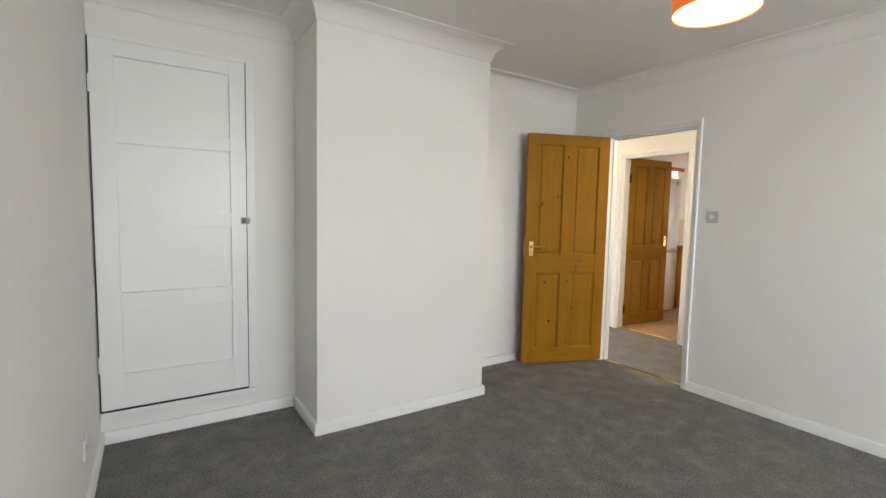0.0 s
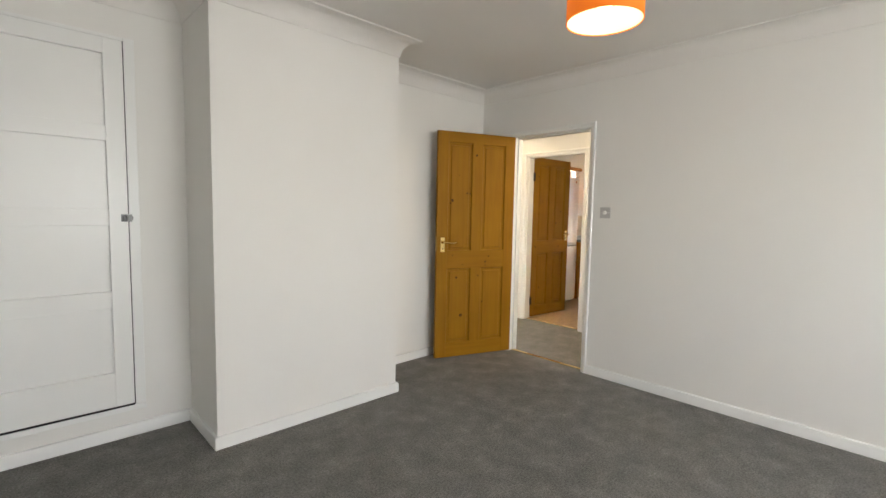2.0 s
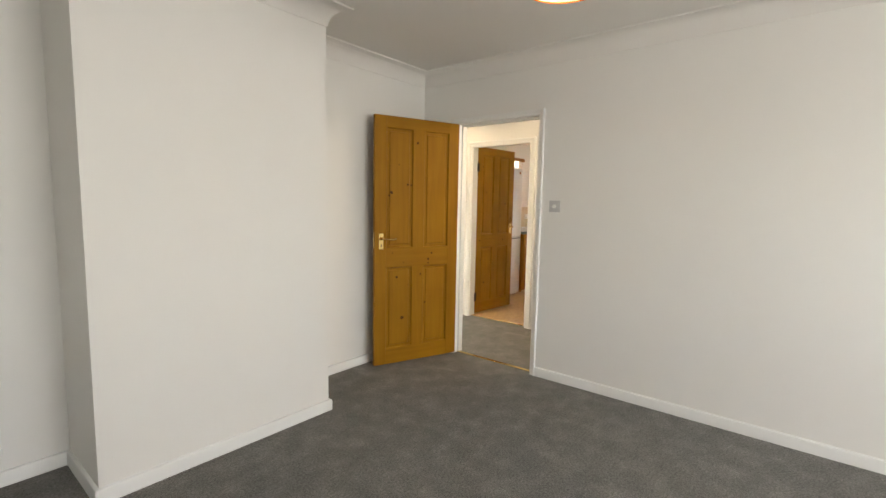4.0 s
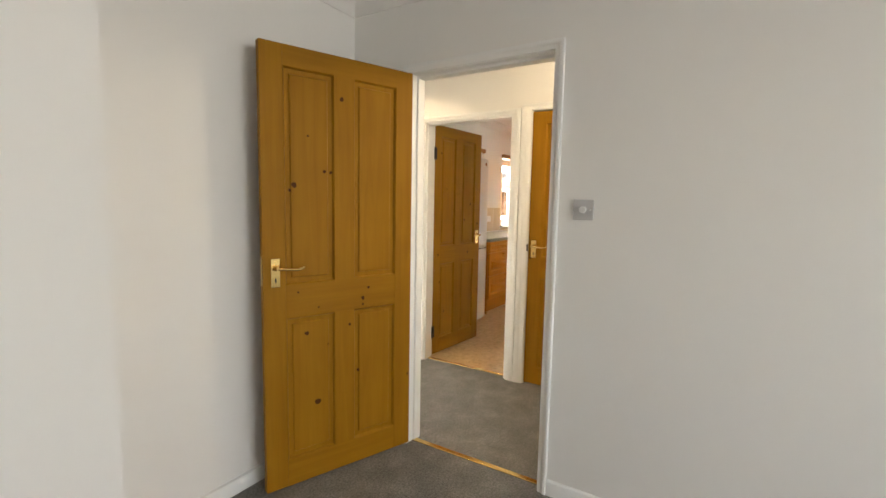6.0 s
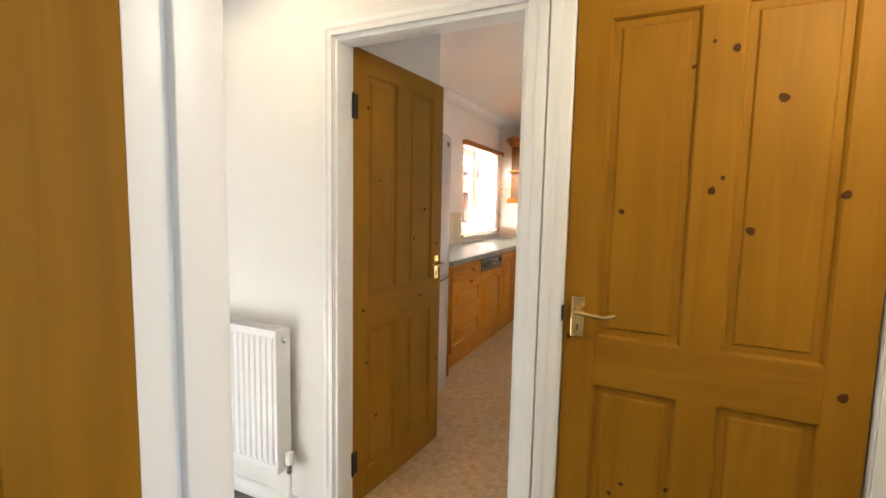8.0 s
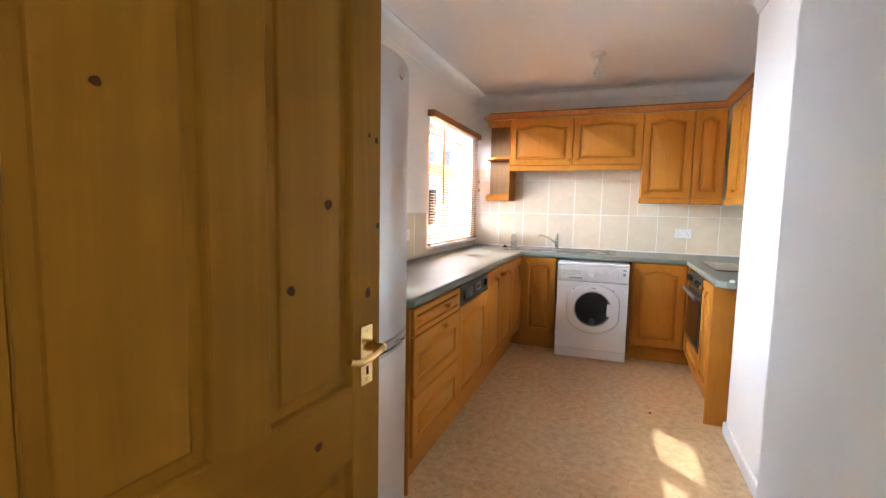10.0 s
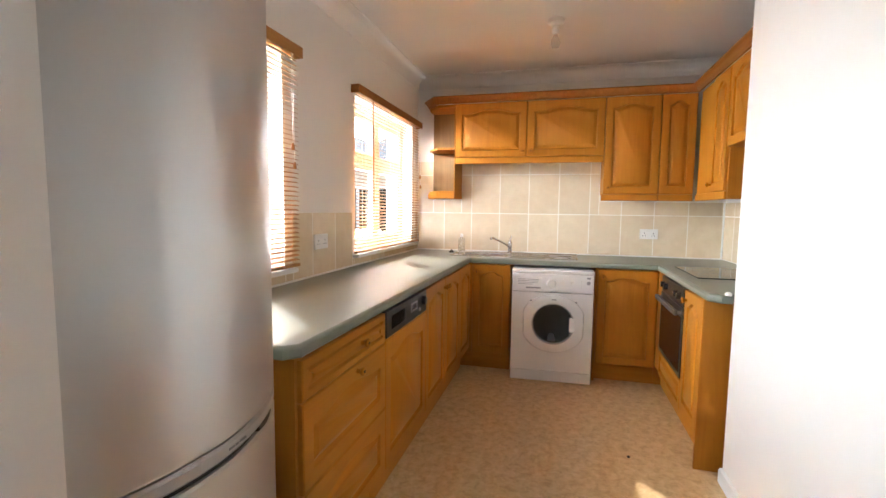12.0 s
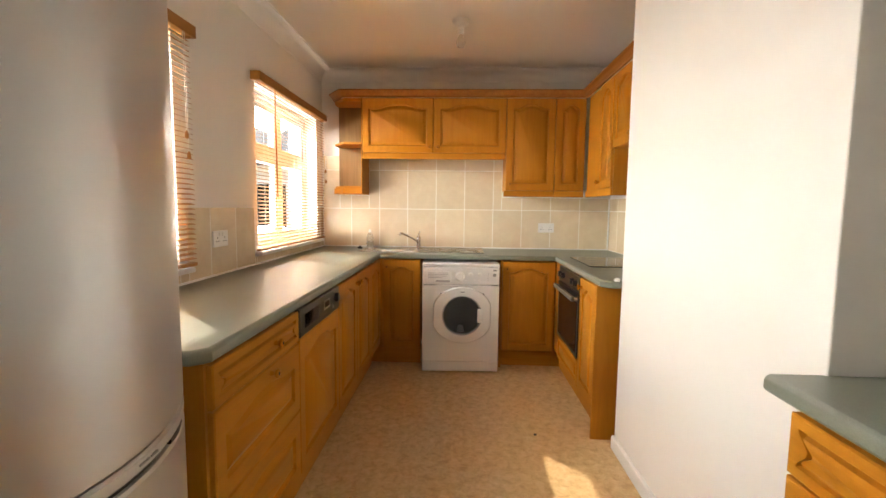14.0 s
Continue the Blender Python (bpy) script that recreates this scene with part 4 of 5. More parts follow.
u = base_unit(5.795, 2.865, 180, 0.55, "honey oak drawer unit beside the chimney breast")
oak_front(u, 0, 0.55, 0.735, 0.872, None, "drawer_front", 0.0, 0.028, OAK_X, False)
oak_front(u, 0, 0.55, 0.455, 0.731, None, "drawer_front", 0.030, 0, OAK_X)
oak_front(u, 0, 0.55, ZD, 0.452, None, "drawer_front", 0.030, 0, OAK_X)

# ---- worktops ----
NOSE = [(0.014, 0.880), (0.005, 0.881), (0.0, 0.888), (0.0, 0.906), (0.002, 0.913), (0.007, 0.918), (0.014, 0.920)]


def slab(parent, *boxes):
    bm2 = bmesh.new()
    for x0, x1, y0, y1 in boxes:
        box(bm2, x0, x1, y0, y1, 0.880, 0.920)
    bmesh.ops.remove_doubles(bm2, verts=bm2.verts, dist=1e-5)
    part("slab", bm2, WORKTOP, parent)


KB, KS = KY1 - 0.002, KY0 + 0.002
wt = thing("worktop", pose(0, 0, 0), "grey-green laminate worktop running round the kitchen", "worktop")
part("front_edge", sweep([(5.925, KB), (5.925, 4.285), (5.965, 4.245), (8.42, 4.245), (8.42, 2.85), (7.26, 2.85), (7.215, 2.80), (7.215, 2.752)], NOSE), WORKTOP, wt, "rounded laminate edge", True)
slab(wt, (5.939, 5.971, 4.291, KB), (5.971, 8.434, 4.291, KB), (5.971, 8.434, 4.259, 4.291))
bm = bmesh.new()
lo, hi = [[bm.verts.new((x, y, z)) for x, y in ((5.938, 4.291), (5.971, 4.258), (5.971, 4.291))] for z in (0.881, 0.920)]
for q in (lo, hi, (lo[0], lo[1], hi[1], hi[0])):
    bm.faces.new(q)
part("corner_piece", bm, WORKTOP, wt)
slab(wt, (8.434, 8.56, 2.836, 3.98), (8.434, 8.56, 3.98, 4.40), (8.434, 8.56, 4.40, KB), (8.56, 8.98, 4.40, KB), (8.56, 8.98, 2.836, 3.98), (8.98, KX1 - 0.002, 2.836, 3.98), (8.98, KX1 - 0.002, 3.98, 4.40), (8.98, KX1 - 0.002, 4.40, KB))
slab(wt, (7.262, KX1 - 0.002, KS, 2.836))
slab(wt, (7.229, 7.262, 2.752, 2.80))
wt = thing("worktop", pose(0, 0, 0), "short grey-green laminate worktop beside the chimney breast", "worktop")
part("front_edge", sweep([(5.895, 2.75), (5.895, 2.872), (5.882, 2.885), (5.012, 2.885)], NOSE), WORKTOP, wt, "rounded laminate edge", True)
slab(wt, (5.012, 5.878, KS, 2.871))
slab(wt, (5.878, 5.882, 2.75, 2.871))
structure("sealant_trim", sweep([(KX1 - 0.0005, KY0), (KX1 - 0.0005, KY1 - 0.0005), (5.94, KY1 - 0.0005)], [(0.0, 0.919), (0.014, 0.919), (0.012, 0.928), (0.0, 0.933)]), GLOSS, "white sealant strip behind the worktop", "trim")
structure("sealant_trim_side", made_box(5.0, 5.879, KY0, KY0 + 0.012, 0.92, 0.932), GLOSS, "white sealant strip behind the worktop", "trim")

# ---- wall units ----
XU, YU = 8.74, 2.565
ZL, ZH = 1.447, 2.215


def wall_unit(x, y, yaw, w, z0, label, depth=0.29, z1=ZH):
    u2 = thing("wall_cabinet", pose(x, y, 0, 0, 0, yaw), label, "kitchen cabinet", "oak wall units")
    part("carcass", made_box(0.001, w - 0.001, 0.002, depth, z0, z1), OAK_UP, u2)
    return u2


u = wall_unit(XU + 0.019, 4.458, -90, 1.228, 1.757, "honey oak bridging wall unit with two arched doors")
oak_front(u, 0, 0.610, 1.757, ZH, (0.578, 1.80), arch=0.034)
oak_front(u, 0.614, 1.228, 1.757, ZH, (0.650, 1.80), arch=0.034)
part("pelmet", made_box(0.0, 1.226, -0.012, 0.012, 1.704, 1.755, bevel=0.004), OAK_X, u)
u = wall_unit(XU + 0.019, 3.228, -90, 0.41, ZL, "tall honey oak wall unit with an arched panel door")
oak_front(u, 0, 0.41, ZL, ZH, (0.035, ZL + 0.05))
part("pelmet", made_box(-0.012, 0.41, -0.014, 0.012, 1.394, 1.445, bevel=0.004), OAK_X, u)
u = wall_unit(XU + 0.019, 2.816, -90, 0.25, ZL, "narrow honey oak corner wall unit with an arched door")
oak_front(u, 0, 0.25, ZL, ZH, None)
part("pelmet", made_box(0.0, 0.25, -0.014, 0.012, 1.394, 1.445, bevel=0.004), OAK_X, u)
u = wall_unit(XU - 0.006, YU - 0.019, 180, 0.665, ZL, "honey oak corner wall unit with an arched door")
oak_front(u, 0.36, 0.665, ZL, ZH, (0.40, ZL + 0.05))
part("pelmet", made_box(0.02, 0.665, -0.014, 0.012, 1.394, 1.445, bevel=0.004), OAK_X, u)
part("side_panel", made_box(0.665, 0.680, 0.0, 0.30, 1.394, ZH), OAK_UP, u, "dark oak side panel")
u = wall_unit(8.052, YU - 0.019, 180, 0.81, 1.715, "honey oak hood unit with two arched doors")
oak_front(u, 0, 0.40, 1.715, ZH, (0.365, 1.76), arch=0.034)
oak_front(u, 0.404, 0.81, 1.715, ZH, (0.44, 1.76), arch=0.034)

# open end shelf
u = thing("open_end_shelf", pose(0, 0, 0), "open oak corner shelf unit at the end of the wall cabinets", "shelf", "oak wall units")


def shelf_board(z0, z1, grow=0.0):
    out = [(9.045, 4.468), (XU + 0.01 - grow, 4.468), (XU + 0.01 - grow, 4.62 + grow * 0.4), (XU + 0.16, 4.735 + grow), (9.045, 4.735 + grow)]
    bm2 = bmesh.new()
    lo = [bm2.verts.new((x, y, z0)) for x, y in out]
    hi = [bm2.verts.new((x, y, z1)) for x, y in out]
    bm2.faces.new(lo)
    bm2.faces.new(hi)
    for i in range(5):
        bm2.faces.new((lo[i], lo[(i + 1) % 5], hi[(i + 1) % 5], hi[i]))
    return bm2


part("side_panel", made_box(XU + 0.002, 9.045, 4.4595, 4.4675, 1.404, ZH), OAK_UP, u)
part("back_panel", made_box(9.028, 9.046, 4.468, 4.735, 1.45, ZH), OAK_SHADED, u)
for z0, z1 in ((1.452, 1.470), (1.828, 1.846), (2.19, 2.214)):
    part("shelf", shelf_board(z0, z1), OAK_Y, u)
part("pelmet", shelf_board(1.404, 1.4515, 0.012), OAK_Y, u)
CORN = [(0.0, ZH), (-0.012, ZH + 0.002), (-0.014, ZH + 0.014), (-0.024, ZH + 0.022), (-0.040, ZH + 0.046), (-0.050, ZH + 0.050), (-0.050, ZH + 0.060), (0.02, ZH + 0.060)]
bm = sweep([(9.04, 4.735), (XU + 0.16, 4.735), (XU, 4.62), (XU, YU), (7.235, YU)], CORN)
tagged(new("cornice", mesh_of("cornice", bm, OAK_DARK, True)), "dark honey oak cornice along the top of the wall cabinets", "cornice")


# ---- appliances ----
def fridge():
    f2 = thing("fridge_freezer", pose(5.495, 4.21, 0), "tall silver fridge freezer with curved doors", "fridge freezer")
    hw, bulge = 0.292, 0.095
    part("cabinet", made_box(-hw + 0.003, hw - 0.003, 0.055, 0.66, 0.02, 1.80, bevel=0.006), GREYSIDE, f2, "grey painted cabinet")

    def skin(z0, z1, top_round=False, inset=0.0):
        b3 = bmesh.new()
        cols = 22
        pts = []
        for i in range(cols + 1):
            s = -1 + 2 * i / cols
            pts.append((s * (hw - inset), -bulge * (1 - s * s) + 0.004 * s ** 8 + inset))
        rim = [(hw - inset, 0.045), (-hw + inset, 0.045)]
        line = pts + rim
        zs = [(z0, 0.006), (z0 + 0.006, 0.0)] + ([(z1 - 0.016, 0.0), (z1 - 0.006, 0.004), (z1, 0.014)] if top_round else [(z1 - 0.005, 0.0), (z1, 0.005)])
        rows2 = [[b3.verts.new((x * (1 - d / hw), y + (d if y < 0.04 else 0), z)) for x, y in line] for z, d in zs]
        k2 = len(line)
        for a, b4 in zip(rows2, rows2[1:]):
            for i in range(k2):
                b3.faces.new((a[i], a[(i + 1) % k2], b4[(i + 1) % k2], b4[i]))
        b3.faces.new(rows2[0])
        b3.faces.new(rows2[-1])
        return b3

    up = part("fridge_door", skin(0.885, 1.825, True), STEEL, f2, "curved brushed silver door", True)
    part("trim_band", skin(0.853, 0.8825), SILVERPLASTIC, up, "silver plastic handle trim", True)
    part("door_gap", skin(0.835, 0.858, False, 0.012), BLACK, up, "dark recessed grip gap")
    lowd = part("freezer_door", skin(0.06, 0.842), STEEL, f2, "curved brushed silver freezer door", True)
    # Black tubes stand in for the dark recess below the trim.
    for s in (-1, 1):
        pts = []
        for i in range(9):
            x = s * (0.135 + 0.085 * i / 8)
            q = x / hw
            pts.append((x, -bulge * (1 - q * q) + 0.011, 0.846 - 0.006 * math.sin(math.pi * i / 8)))
        part("grip", tube(pts, 0.0075, 8), BLACK, lowd, "black tube standing in for the dark finger recess", True)
    bars = [(0.02, 0.014), (0.038, 0.007), (0.050, 0.018)]
    for x, w in bars:
        q = x / hw
        part("lettering", made_box(x, x + w, -bulge * (1 - q * q) - 0.0012, -bulge * (1 - q * q) + 0.004, 0.866, 0.870), PRINT, up)
    part("badge", lathe([(0.021, -bulge + 0.006), (0.021, -bulge - 0.003), (0.016, -bulge - 0.004), (0.0, -bulge - 0.0035)], 24, "Y", (0.05, 0.004, 1.765)), CHROME, up, "round chrome badge", True)
    part("plinth", made_box(-hw + 0.01, hw - 0.01, 0.05, 0.07, 0.0, 0.06), BLACK, f2)
    part("top_cover", made_box(-hw + 0.006, hw - 0.006, 0.02, 0.64, 1.80, 1.826, bevel=0.008), GREYSIDE, f2)


PRINT = mat("pale_grey_print", (0.22, 0.22, 0.22), 0.5)
GREYSIDE = mat("grey_painted_steel", (0.20, 0.20, 0.20), 0.45)
SILVERPLASTIC = mat("silver_plastic", (0.45, 0.45, 0.44), 0.3, 0.4)
fridge()


def shell(profile, steps, cx, cz):
    """An open turned skin round an axis along y: profile of (radius, along)."""
    bm = bmesh.new()
    rings = [[bm.verts.new((cx + r * math.cos(math.tau * i / steps), y, cz + r * math.sin(math.tau * i / steps))) for i in range(steps)] for r, y in profile]
    for a, b2 in zip(rings, rings[1:]):
        for i in range(steps):
            bm.faces.new((a[i], a[(i + 1) % steps], b2[(i + 1) % steps], b2[i]))
    bmesh.ops.remove_doubles(bm, verts=bm.verts, dist=1e-6)
    return bm


def washing_machine():
    w = thing("washing_machine", pose(8.298, 3.893, 0, 0, 0, -88), "white front-loading washing machine under the worktop", "washing machine")
    W, H = 0.60, 0.862
    bm2 = bmesh.new()
    for c4 in ((0.0, 0.012, 0.012, 0.56, 0.005, H - 0.02), (W - 0.012, W, 0.012, 0.56, 0.005, H - 0.02), (0.012, W - 0.012, 0.548, 0.56, 0.005, H - 0.02), (0.012, W - 0.012, 0.012, 0.548, 0.005, 0.02)):
        box(bm2, *c4, bevel=0.003)
    part("body", bm2, ENAMEL, w)
    part("top_panel", made_box(-0.001, W + 0.001, 0.0, 0.565, H - 0.024, H, bevel=0.006), ENAMEL, w)
    bm2 = bmesh.new()
    for c4 in ((0.002, 0.140, 0.0, 0.016, 0.088, H - 0.17), (0.484, W - 0.002, 0.0, 0.016, 0.088, H - 0.17), (0.140, 0.484, 0.0, 0.016, 0.088, 0.288), (0.140, 0.484, 0.0, 0.016, 0.632, H - 0.17)):
        box(bm2, *c4)
    part("front_panel", bm2, ENAMEL, w)
    part("kick_panel", made_box(0.002, W - 0.002, 0.001, 0.016, 0.006, 0.084, bevel=0.004), ENAMEL, w)
    c = part("control_panel", made_box(0.001, W - 0.001, -0.006, 0.016, H - 0.165, H - 0.026, bevel=0.008), ENAMEL, w)
    dr = part("detergent_drawer", made_box(0.025, 0.225, -0.010, -0.004, H - 0.150, H - 0.055, bevel=0.004), ENAMEL, c)
    part("drawer_grip", made_box(0.105, 0.215, -0.0135, -0.008, H - 0.140, H - 0.128, bevel=0.002), GREYPLASTIC, dr)
    for z, a, b3 in ((0.070, 0.045, 0.10), (0.070, 0.12, 0.20), (0.082, 0.045, 0.20), (0.094, 0.045, 0.19), (0.106, 0.045, 0.15)):
        part("lettering", made_box(a, b3, -0.0106, -0.0098, H - z - 0.0035, H - z), GREYMARK, dr)
    part("programme_dial", lathe([(0.036, -0.005), (0.034, -0.014), (0.028, -0.030), (0.0, -0.032)], 28, "Y", (0.292, 0, H - 0.098)), PLASTIC, c, "large white programme dial", True)
    for x in (0.375, 0.445):
        part("small_dial", lathe([(0.016, -0.005), (0.014, -0.020), (0.0, -0.022)], 20, "Y", (x, 0, H - 0.084)), PLASTIC, c, smooth=True)
    for x in (0.335, 0.37, 0.405, 0.44):
        part("button", lathe([(0.006, -0.005), (0.005, -0.011), (0.0, -0.012)], 12, "Y", (x, 0, H - 0.130)), PLASTIC, c)
    for i in range(4):
        part("indicator", made_box(0.508, 0.513, -0.0072, -0.0055, H - 0.075 - 0.018 * i, H - 0.072 - 0.018 * i), GREYMARK, c)
    part("power_button", lathe([(0.014, -0.005), (0.013, -0.010), (0.0, -0.011)], 18, "Y", (0.560, 0, H - 0.085)), GREYPLASTIC, c)
    part("badge", made_box(0.548, 0.575, -0.0075, -0.005, H - 0.055, H - 0.042), GREYMARK, c)
    cx, cz = 0.312, 0.460
    out = []
    for i in range(48):
        a = math.tau * i / 48
        x, z = 0.245 * math.cos(a), 0.222 * math.sin(a)
        x = max(-0.222, min(0.222, x))
        out.append((cx + x, cz + z))
    ring = bmesh.new()
    loops = []
    for sc, y in ((1.0, 0.002), (1.0, -0.014), (0.975, -0.024), (0.86, -0.030)):
        loops.append([ring.verts.new((cx + (x - cx) * sc, y, cz + (z - cz) * sc)) for x, z in out])
    for r, y in ((0.160, -0.030), (0.152, -0.024), (0.150, -0.005)):
        loops.append([ring.verts.new((cx + r * math.cos(math.tau * i / 48), y, cz + r * math.sin(math.tau * i / 48))) for i in range(48)])
    for a, b3 in zip(loops, loops[1:]):
        for i in range(48):
            ring.faces.new((a[i], a[(i + 1) % 48], b3[(i + 1) % 48], b3[i]))
    door = part("door", ring, ENAMEL, w, "round white porthole door", True)
    part("glass_rim", shell([(0.152, -0.004), (0.156, -0.030), (0.150, -0.032), (0.145, -0.012)], 40, cx, cz), GREYPLASTIC, door, smooth=True)
    drum = part("drum", shell([(0.150, 0.000), (0.158, 0.020), (0.165, 0.045), (0.225, 0.050), (0.230, 0.060), (0.230, 0.330), (0.200, 0.345), (0.0, 0.340)], 40, cx, cz), DRUMSTEEL, w, "dark steel drum inside the machine", True)
    for k in range(3):
        a5 = math.tau * (k / 3 + 0.08)
        x5, z5 = cx + 0.195 * math.cos(a5), cz + 0.195 * math.sin(a5)
        part("paddle", lathe([(0.014, 0.06), (0.030, 0.09), (0.030, 0.30), (0.014, 0.33)], 12, "Y", (x5, 0, z5)), GREYPLASTIC, drum, smooth=True)
    part("gasket", shell([(0.148, -0.004), (0.140, 0.010), (0.150, 0.030), (0.166, 0.044)], 40, cx, cz), BLACK, w, "black rubber door gasket", True)
    part("glass", shell([(0.149, -0.010), (0.146, -0.022), (0.128, -0.026), (0.110, -0.010), (0.100, 0.030), (0.085, 0.060), (0.0, 0.068)], 40, cx, cz), PORTHOLE, door, "clear bowl-shaped door glass", True)
    part("handle", made_box(cx + 0.118, cx + 0.160, -0.034, -0.010, cz - 0.055, cz + 0.055, bevel=0.006), ENAMEL, door)
    part("lettering", made_box(cx - 0.014, cx + 0.018, -0.0312, -0.028, cz + 0.182, cz + 0.190), GREYMARK, door)
    for x in (0.05, W - 0.05):
        part("foot", lathe([(0.02, 0.0), (0.02, 0.012)], 14, "Z", (x, 0.06, 0)), BLACK, w)


GREYMARK = mat("grey_print", (0.28, 0.28, 0.29), 0.5)
washing_machine()

hob = thing("ceramic_hob", pose(8.34, 2.755, 0.9205, 0, 0, 180), "black glass ceramic hob set in the worktop", "hob")
part("glass_top", made_box(0.0, 0.56, 0.0, 0.46, 0.0, 0.006, bevel=0.002), BLACKGLASS, hob)
for x, y, r in ((0.15, 0.13, 0.075), (0.41, 0.13, 0.09), (0.15, 0.33, 0.09), (0.41, 0.33, 0.075)):
    part("cooking_zone", tube([(x + r * math.cos(math.tau * i / 32), y + r * math.sin(math.tau * i / 32), 0.006) for i in range(33)], 0.0008, 4), GREYPLASTIC, hob)


def sink():
    s = thing("sink", pose(0, 0, 0), "stainless steel sink with ribbed drainer in the worktop", "sink")
    x0, x1, y0, y1, z = 8.545, 8.995, 3.405, 4.452, 0.9205
    bx0, bx1, by0, by1 = 8.575, 8.89, 3.995, 4.385
    b3 = bmesh.new()
    for a in ((x0, bx0, y0, y1), (bx1, x1, y0, y1), (bx0, bx1, y0, by0), (bx0, bx1, by1, y1)):
        box(b3, *a, z, z + 0.004)
    part("rim", b3, SINK, s)
    b3 = bmesh.new()
    loops = []
    for ins, zz in ((0.0, z + 0.003), (0.006, z - 0.005), (0.015, z - 0.13), (0.045, z - 0.15)):
        loops.append([b3.verts.new(p) for p in ((bx0 + ins, by0 + ins, zz), (bx1 - ins, by0 + ins, zz), (bx1 - ins, by1 - ins, zz), (bx0 + ins, by1 - ins, zz))])
    for a, b4 in zip(loops, loops[1:]):
        for i in range(4):
            b3.faces.new((a[i], a[(i + 1) % 4], b4[(i + 1) % 4], b4[i]))
    b3.faces.new(loops[-1])
    part("bowl", b3, SINK, s)
    for x in (x0, x1 - 0.008):
        part("raised_edge", made_box(x, x + 0.008, y0, y1, z + 0.004, z + 0.007, bevel=0.001), SINK, s)
    for i in range(7):
        x = x0 + 0.07 + i * 0.05
        part("drainer_rib", made_box(x, x + 0.016, y0 + 0.05, by0 - 0.05, z + 0.004, z + 0.008, bevel=0.003), SINK, s)
    part("waste", lathe([(0.03, z - 0.149), (0.028, z - 0.146), (0.0, z - 0.148)], 20, "Z", ((bx0 + bx1) / 2, (by0 + by1) / 2, 0)), CHROME, s)


sink()
tap = thing("mixer_tap", pose(8.935, 3.985, 0.9245), "chrome kitchen mixer tap with swivel spout", "tap")
part("base", lathe([(0.026, 0.0), (0.026, 0.006), (0.021, 0.012), (0.020, 0.055), (0.022, 0.075), (0.019, 0.100), (0.010, 0.112)], 20), CHROME, tap, smooth=True)
part("spout", tube([(0, 0, 0.055), (-0.05, 0.04, 0.085), (-0.11, 0.09, 0.118), (-0.155, 0.125, 0.138), (-0.175, 0.142, 0.140), (-0.182, 0.148, 0.126)], 0.010, 12), CHROME, tap, smooth=True)
part("lever", tube([(0, 0, 0.105), (0.006, -0.004, 0.130), (0.014, -0.012, 0.150)], 0.007, 10), CHROME, tap, smooth=True)

bt = thing("soap_bottle", pose(8.955, 4.435, 0.9205), "clear plastic washing-up liquid bottle by the sink", "bottle")
part("body", lathe([(0.030, 0.0), (0.032, 0.006), (0.032, 0.095), (0.026, 0.118), (0.012, 0.130), (0.011, 0.140)], 20), BOTTLE, bt, smooth=True)
part("liquid", lathe([(0.028, 0.004), (0.029, 0.01), (0.029, 0.055), (0.0, 0.055)], 20), BOTTLE, bt, "clear pale liquid", smooth=True)
part("cap", lathe([(0.013, 0.138), (0.013, 0.155), (0.008, 0.165), (0.0, 0.168)], 16), PLASTIC, bt, smooth=True)
pl = thing("sink_plug", pose(8.83, 4.50, 0.9205), "black rubber sink plug on the worktop", "sink plug")
part("plug", lathe([(0.022, 0.0), (0.024, 0.012), (0.012, 0.018), (0.005, 0.026)], 16), BLACK, pl)

socket(pose(KX1 - 0.008, 2.817, 1.118, 0, 0, 90), True, "white double wall socket on the cream tiles")
socket(pose(7.20, KY1 - 0.008, 1.115, 0, 0, 180), True, "white double wall socket on the cream tiles")

kl = thing("ceiling_light", pose(7.95, 3.62, KZ), "bare bulb in a white batten lamp holder", "ceiling light")
part("rose", lathe([(0.055, 0.0), (0.056, -0.010), (0.048, -0.026), (0.028, -0.036), (0.022, -0.040)], 24), PLASTIC, kl, smooth=True)
part("lamp_holder", lathe([(0.022, -0.038), (0.022, -0.085), (0.018, -0.092)], 20), PLASTIC, kl, smooth=True)
part("bulb", lathe([(0.014, -0.090), (0.016, -0.105), (0.028, -0.130), (0.031, -0.150), (0.022, -0.172), (0.0, -0.180)], 20), BULBGLASS, kl, "clear unlit glass bulb", True)


cap = thing("plastic_cap", pose(7.212, 2.775, 0.921), "small white plastic cap on the worktop end", "cap")
part("cap", lathe([(0.014, 0.0), (0.015, 0.008), (0.010, 0.016), (0.0, 0.019)], 16), PLASTIC, cap, smooth=True)
cr = thing("crumb", pose(7.34, 3.154, 0.0), "tiny dark crumb on the vinyl floor", "crumb")
part("crumb", lathe([(0.008, 0.0), (0.010, 0.004), (0.004, 0.008)], 9), IRON, cr)


